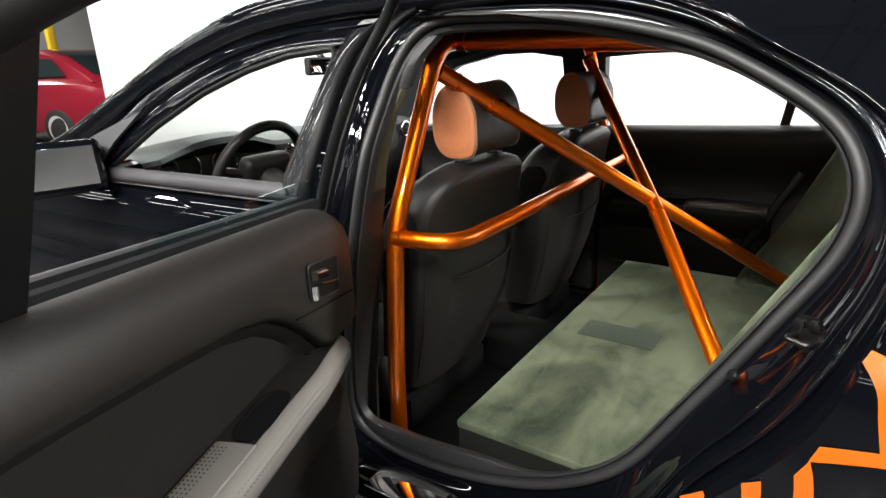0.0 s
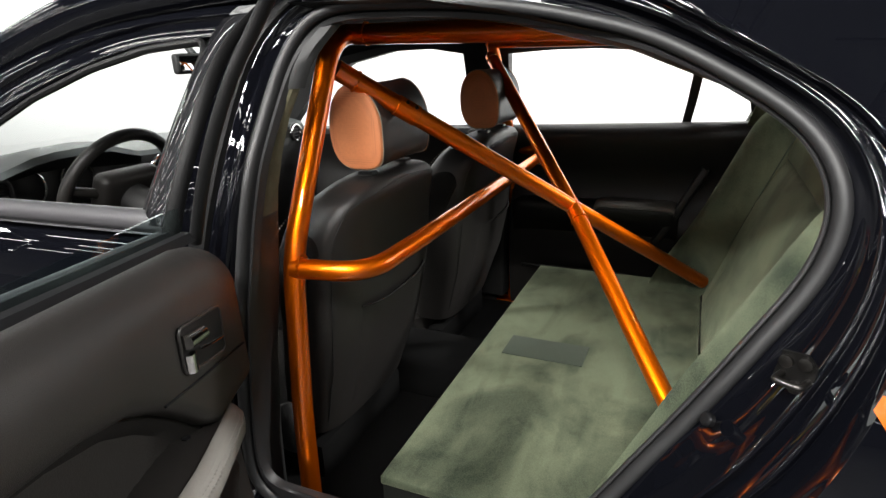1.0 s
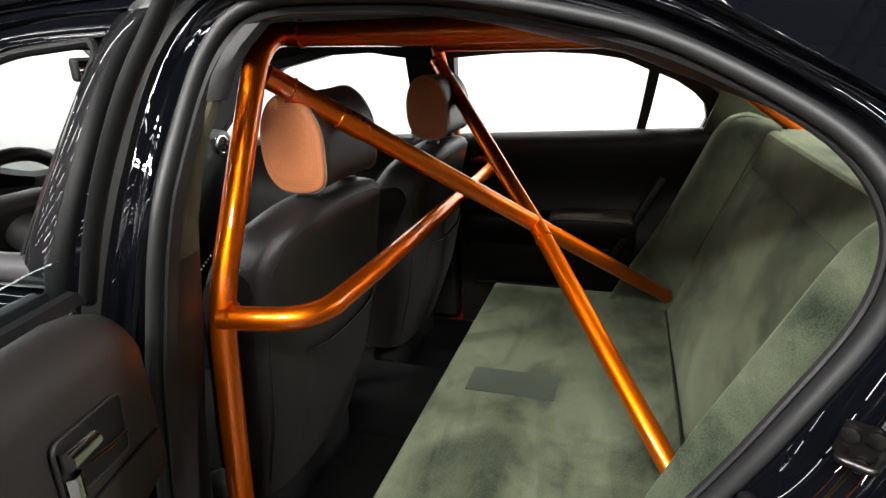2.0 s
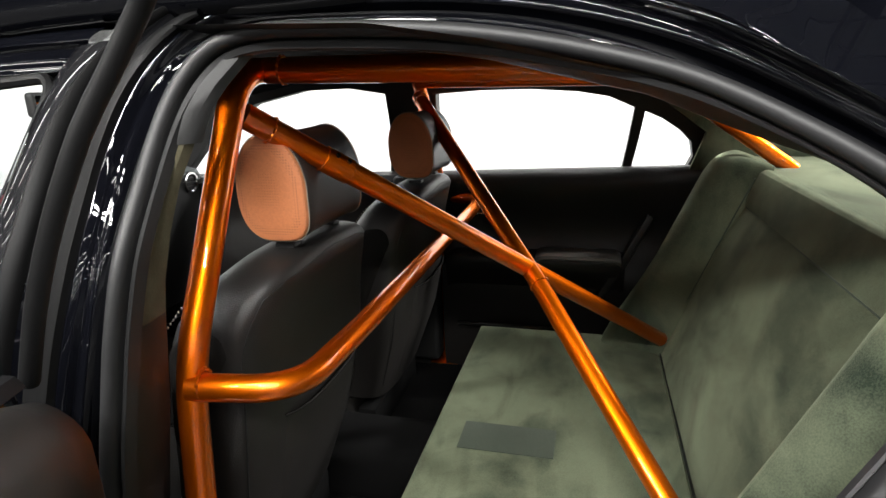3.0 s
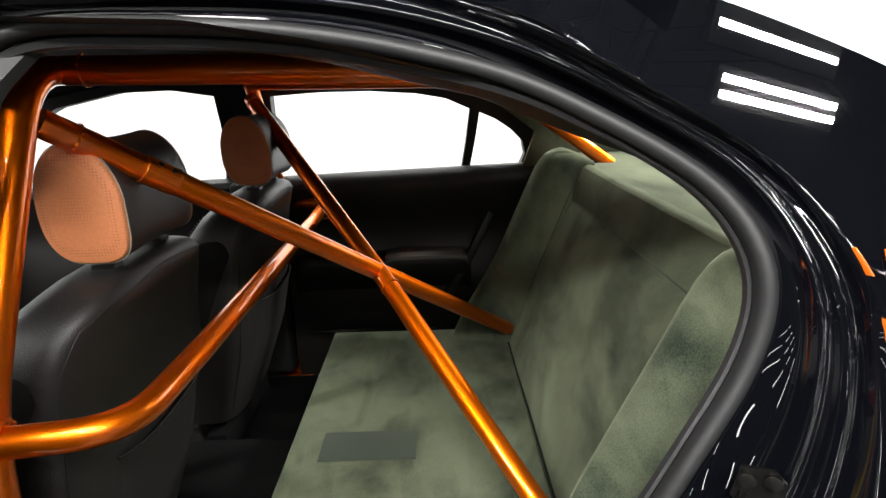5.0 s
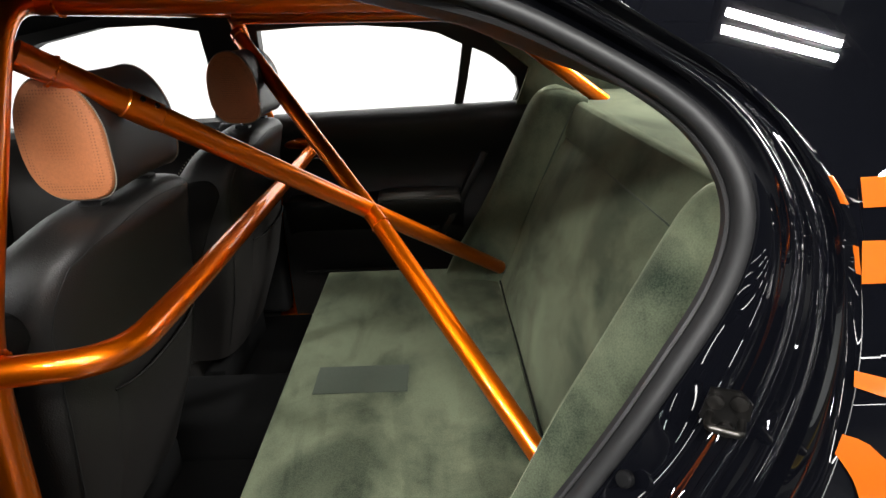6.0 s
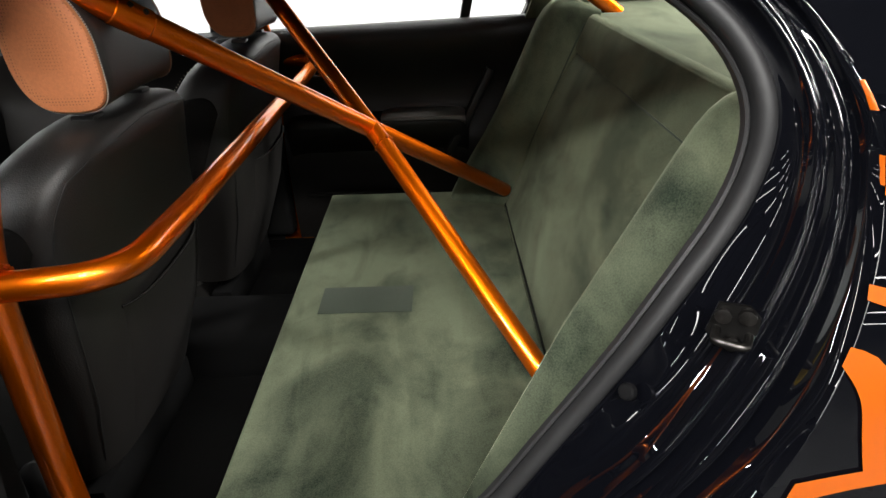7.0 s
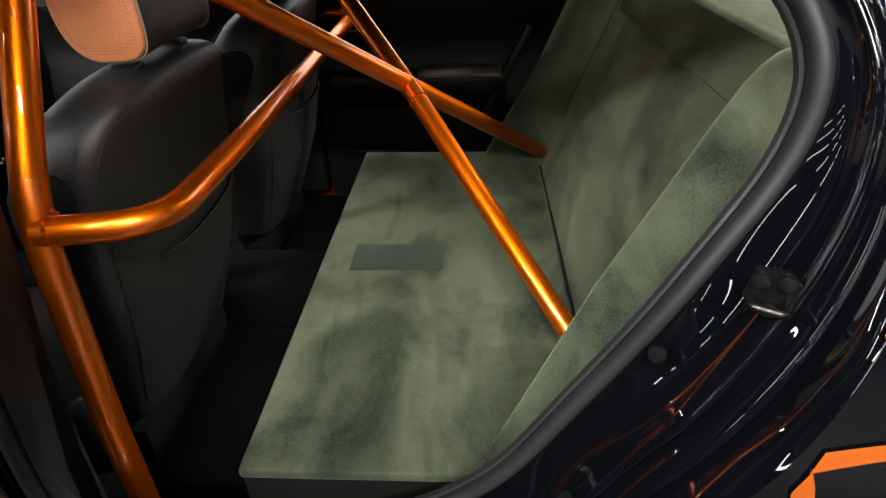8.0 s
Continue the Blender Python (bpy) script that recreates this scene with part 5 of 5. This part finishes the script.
top = [(0.005, -0.02, 1.05), (0.022, 0.012, 1.14), (0.03, 0.045, 1.22), (0.035, 0.085, 1.30), (0.04, 0.125, 1.36), (0.06, 0.168, 1.42), (0.12, 0.19, 1.455), (0.25, 0.18, 1.47), (0.45, 0.13, 1.45), (0.65, 0.11, 1.415), (0.80, 0.07, 1.34), (0.92, 0.02, 1.24), (0.95, -0.02, 1.14)]
part("window_frame", tube([door_at(*p) for p in smooth_curve(top, 50)], lambda t: 0.010 + 0.018 * min(1, max(0, (t - 0.46) * 5)), 12), CHANNEL, door, "black window frame of the open door")

# ---- striker, stripes on the quarter panel ----
sm = pose(0.852, -0.888, 0.962, 0, 0, -30) @ Matrix.Diagonal((0.8, 0.8, 0.8, 1))
hexa = [(-0.030, -0.016), (-0.022, 0.026), (0.012, 0.030), (0.026, 0.016), (0.026, -0.020), (0.010, -0.030), (-0.012, -0.032)]
striker = part("striker_plate", plate(hexa, [], lambda u, v, w: sm @ Vector((u, -w, v)), 0.005), IRON, CAR, "dark plated door striker plate")
part("striker_loop", tube([sm @ Vector(p) for p in fillet([(-0.018, -0.004, -0.010), (-0.018, -0.032, -0.010), (0.018, -0.032, -0.010), (0.018, -0.004, -0.010)], 0.008)], 0.0042, 10), STEEL, striker, "steel striker loop")
for bx, bz in ((0.012, 0.017), (-0.014, 0.012), (0.002, -0.024)):
    part("bolt", tube([sm @ Vector((bx, -0.005, bz)), sm @ Vector((bx, -0.011, bz)), sm @ Vector((bx, -0.012, bz))], lambda t: 0.008 if t < 0.9 else 0.005, 12), STEEL, striker)

# rubber plug pressed into the jamb below the striker
pc, pn = Vector((0.767, -0.868, 0.861)), Vector((-0.73, -0.52, 0.45)).normalized()
part("jamb_plug", tube([pc - pn * 0.004, pc + pn * 0.003, pc + pn * 0.0055, pc + pn * 0.006], lambda t: 0.0095 if t < 0.5 else (0.0075 if t < 0.95 else 0.003), 20), FRAME, CAR, "round black rubber plug in the jamb")


def ribbon(one, two, n=14):
    """A film stripe on the rear wing between two lines of (x, z)."""
    a = smooth_curve([(x, 0, z) for x, z in one], n)
    b = smooth_curve([(x, 0, z) for x, z in two], n)
    rows = []
    for p, q in zip(a, b):
        row = [p.lerp(q, k / 5) for k in range(6)]
        rows.append([Vector((v.x, body_y(v.x, v.z) - 0.003, v.z)) for v in row])
    return part("stripe", loft(rows, False), ORANGE_FILM, CAR, "orange vinyl stripe")


ribbon(((0.958, 1.155), (1.2, 1.155), (1.7, 1.11)), ((0.958, 1.180), (1.2, 1.178), (1.7, 1.13)))
ribbon(((0.947, 1.096), (1.2, 1.092), (1.7, 1.06)), ((0.953, 1.129), (1.2, 1.124), (1.7, 1.09)))
ribbon(((0.929, 1.019), (1.0, 0.996), (1.2, 0.94)), ((0.931, 1.031), (1.0, 1.014), (1.2, 0.965)))
ribbon(((0.909, 0.968), (0.923, 0.948), (0.930, 0.930), (0.935, 0.90), (0.942, 0.867)), ((0.916, 0.983), (0.936, 0.976), (0.952, 0.962), (0.99, 0.93), (1.03, 0.872)))
ribbon(((0.883, 0.857), (0.942, 0.868), (1.06, 0.886)), ((0.874, 0.834), (0.95, 0.852), (1.06, 0.866)))
ribbon(((0.862, 0.811), (0.866, 0.778), (0.88, 0.60)), ((0.876, 0.836), (0.887, 0.788), (0.905, 0.60)))
ribbon(((0.806, 0.777), (0.809, 0.753), (0.82, 0.58)), ((0.828, 0.789), (0.831, 0.763), (0.845, 0.58)))
ribbon(((0.733, 0.724), (0.737, 0.70), (0.747, 0.55)), ((0.762, 0.746), (0.765, 0.732), (0.777, 0.55)))

def wrap(z0, z1):
    """The film's end, folded round the cut edge into the jamb."""
    idx = [i for i in range(N) if AT_REAR[i] > 0.4 and z0 < EDGE_XZ[i][1] < z1]
    if len(idx) > 1:
        part("stripe_fold", loft([[jamb_point(i, k, -0.0015) for i in idx] for k in range(110, 120)], False), ORANGE_FILM, CAR, "orange vinyl stripe folded round the edge")


for z0, z1 in ((1.150, 1.184), (1.092, 1.132)):
    wrap(z0, z1)

# ---- far end of the hall ----
def coupe(name, m, mat, label, group):
    """A fastback coupe, seen from its side and tail; x along its length, tail at +x."""
    root = thing(name, label, "car", group)
    prof = ((-2.3, 0.55, 0.72), (-2.2, 0.86, 0.80), (-1.0, 0.98, 0.86), (0.0, 1.0, 0.88), (1.2, 1.03, 0.90), (1.9, 1.0, 0.86), (2.25, 0.93, 0.80), (2.35, 0.60, 0.76))
    rows = []
    for x, zt, w in prof:
        rows.append([m @ Vector((x, y, z)) for y, z in ((-w + 0.05, 0.28), (-w, 0.42), (-w - 0.02, 0.68), (-w + 0.03, zt - 0.07), (-w + 0.14, zt), (w - 0.14, zt), (w - 0.03, zt - 0.07), (w + 0.02, 0.68), (w, 0.42), (w - 0.05, 0.28))])
    part("body", loft(rows, True, True), mat, root)
    rows = []
    for x, zt, w in ((-0.75, 0.99, 0.74), (-0.15, 1.40, 0.62), (0.85, 1.44, 0.62), (1.35, 1.33, 0.64), (2.0, 1.0, 0.72)):
        rows.append([m @ Vector((x, y, z)) for y, z in ((-w - 0.06, 0.97), (-w, zt - 0.05), (-w + 0.12, zt), (w - 0.12, zt), (w, zt - 0.05), (w + 0.06, 0.97))])
    part("cabin", loft(rows, True, True), mat, root)
    for s7 in (-1, 1):
        part("side_window", plate([(-0.35, 1.03), (1.45, 1.06), (1.15, 1.30), (0.0, 1.34)], [], lambda u, v, w2: m @ Vector((u, s7 * (0.66 + (1.27 - v) * 0.30 + w2), v)), 0.01), DARK_GLASS, root)
        part("tail_lamp", box((2.28, s7 * 0.62 - 0.16, 0.72), (2.37, s7 * 0.62 + 0.16, 0.84), 0.01, 2, m), RED_LAMP, root)
        for wx in (-1.45, 1.3):
            t = part("wheel", tube([m @ Vector((wx, s7 * 0.80 + o, 0.33)) for o in (-0.12, -0.10, 0.10, 0.12)], lambda q: 0.33 if 0.1 < q < 0.9 else 0.30, 36), TYRE, root)
            part("rim", tube([m @ Vector((wx, s7 * (0.80 + o), 0.33)) for o in (0.0, 0.09, 0.122, 0.11)], lambda q: 0.22 if q < 0.8 else 0.15, 28), ALLOY, t, "cast alloy rim")
    part("rear_glass", loft([[m @ Vector((x, y * w3, z)) for y in (-1, -0.5, 0, 0.5, 1)] for x, z, w3 in ((1.0, 1.417, 0.50), (1.36, 1.338, 0.53), (1.88, 1.070, 0.60))], False), DARK_GLASS, root, "dark rear window")
    part("bumper", box((2.30, -0.86, 0.50), (2.42, 0.86, 0.60), 0.03, 3, m), CHROME, root, "chrome bumper")
    return root


coupe("red_coupe", pose(-11.9, 3.55, 0.0, 0, 0, 15) @ Matrix.Diagonal((1.13, 1.13, 1.17, 1)), RED, "dark red vintage fastback coupe parked on the hall floor", "parked cars")
post = tagged(part("yellow_post", box((-14.6, 4.95, 0), (-14.44, 5.11, 5.2), 0.02), YELLOW), "tall yellow painted steel post", "post")

part("scuff_plate", box((0.060, -0.95, 0.404), (0.245, -0.866, 0.409), 0.0015), MIRROR, CAR, "polished steel scuff plate on the sill")
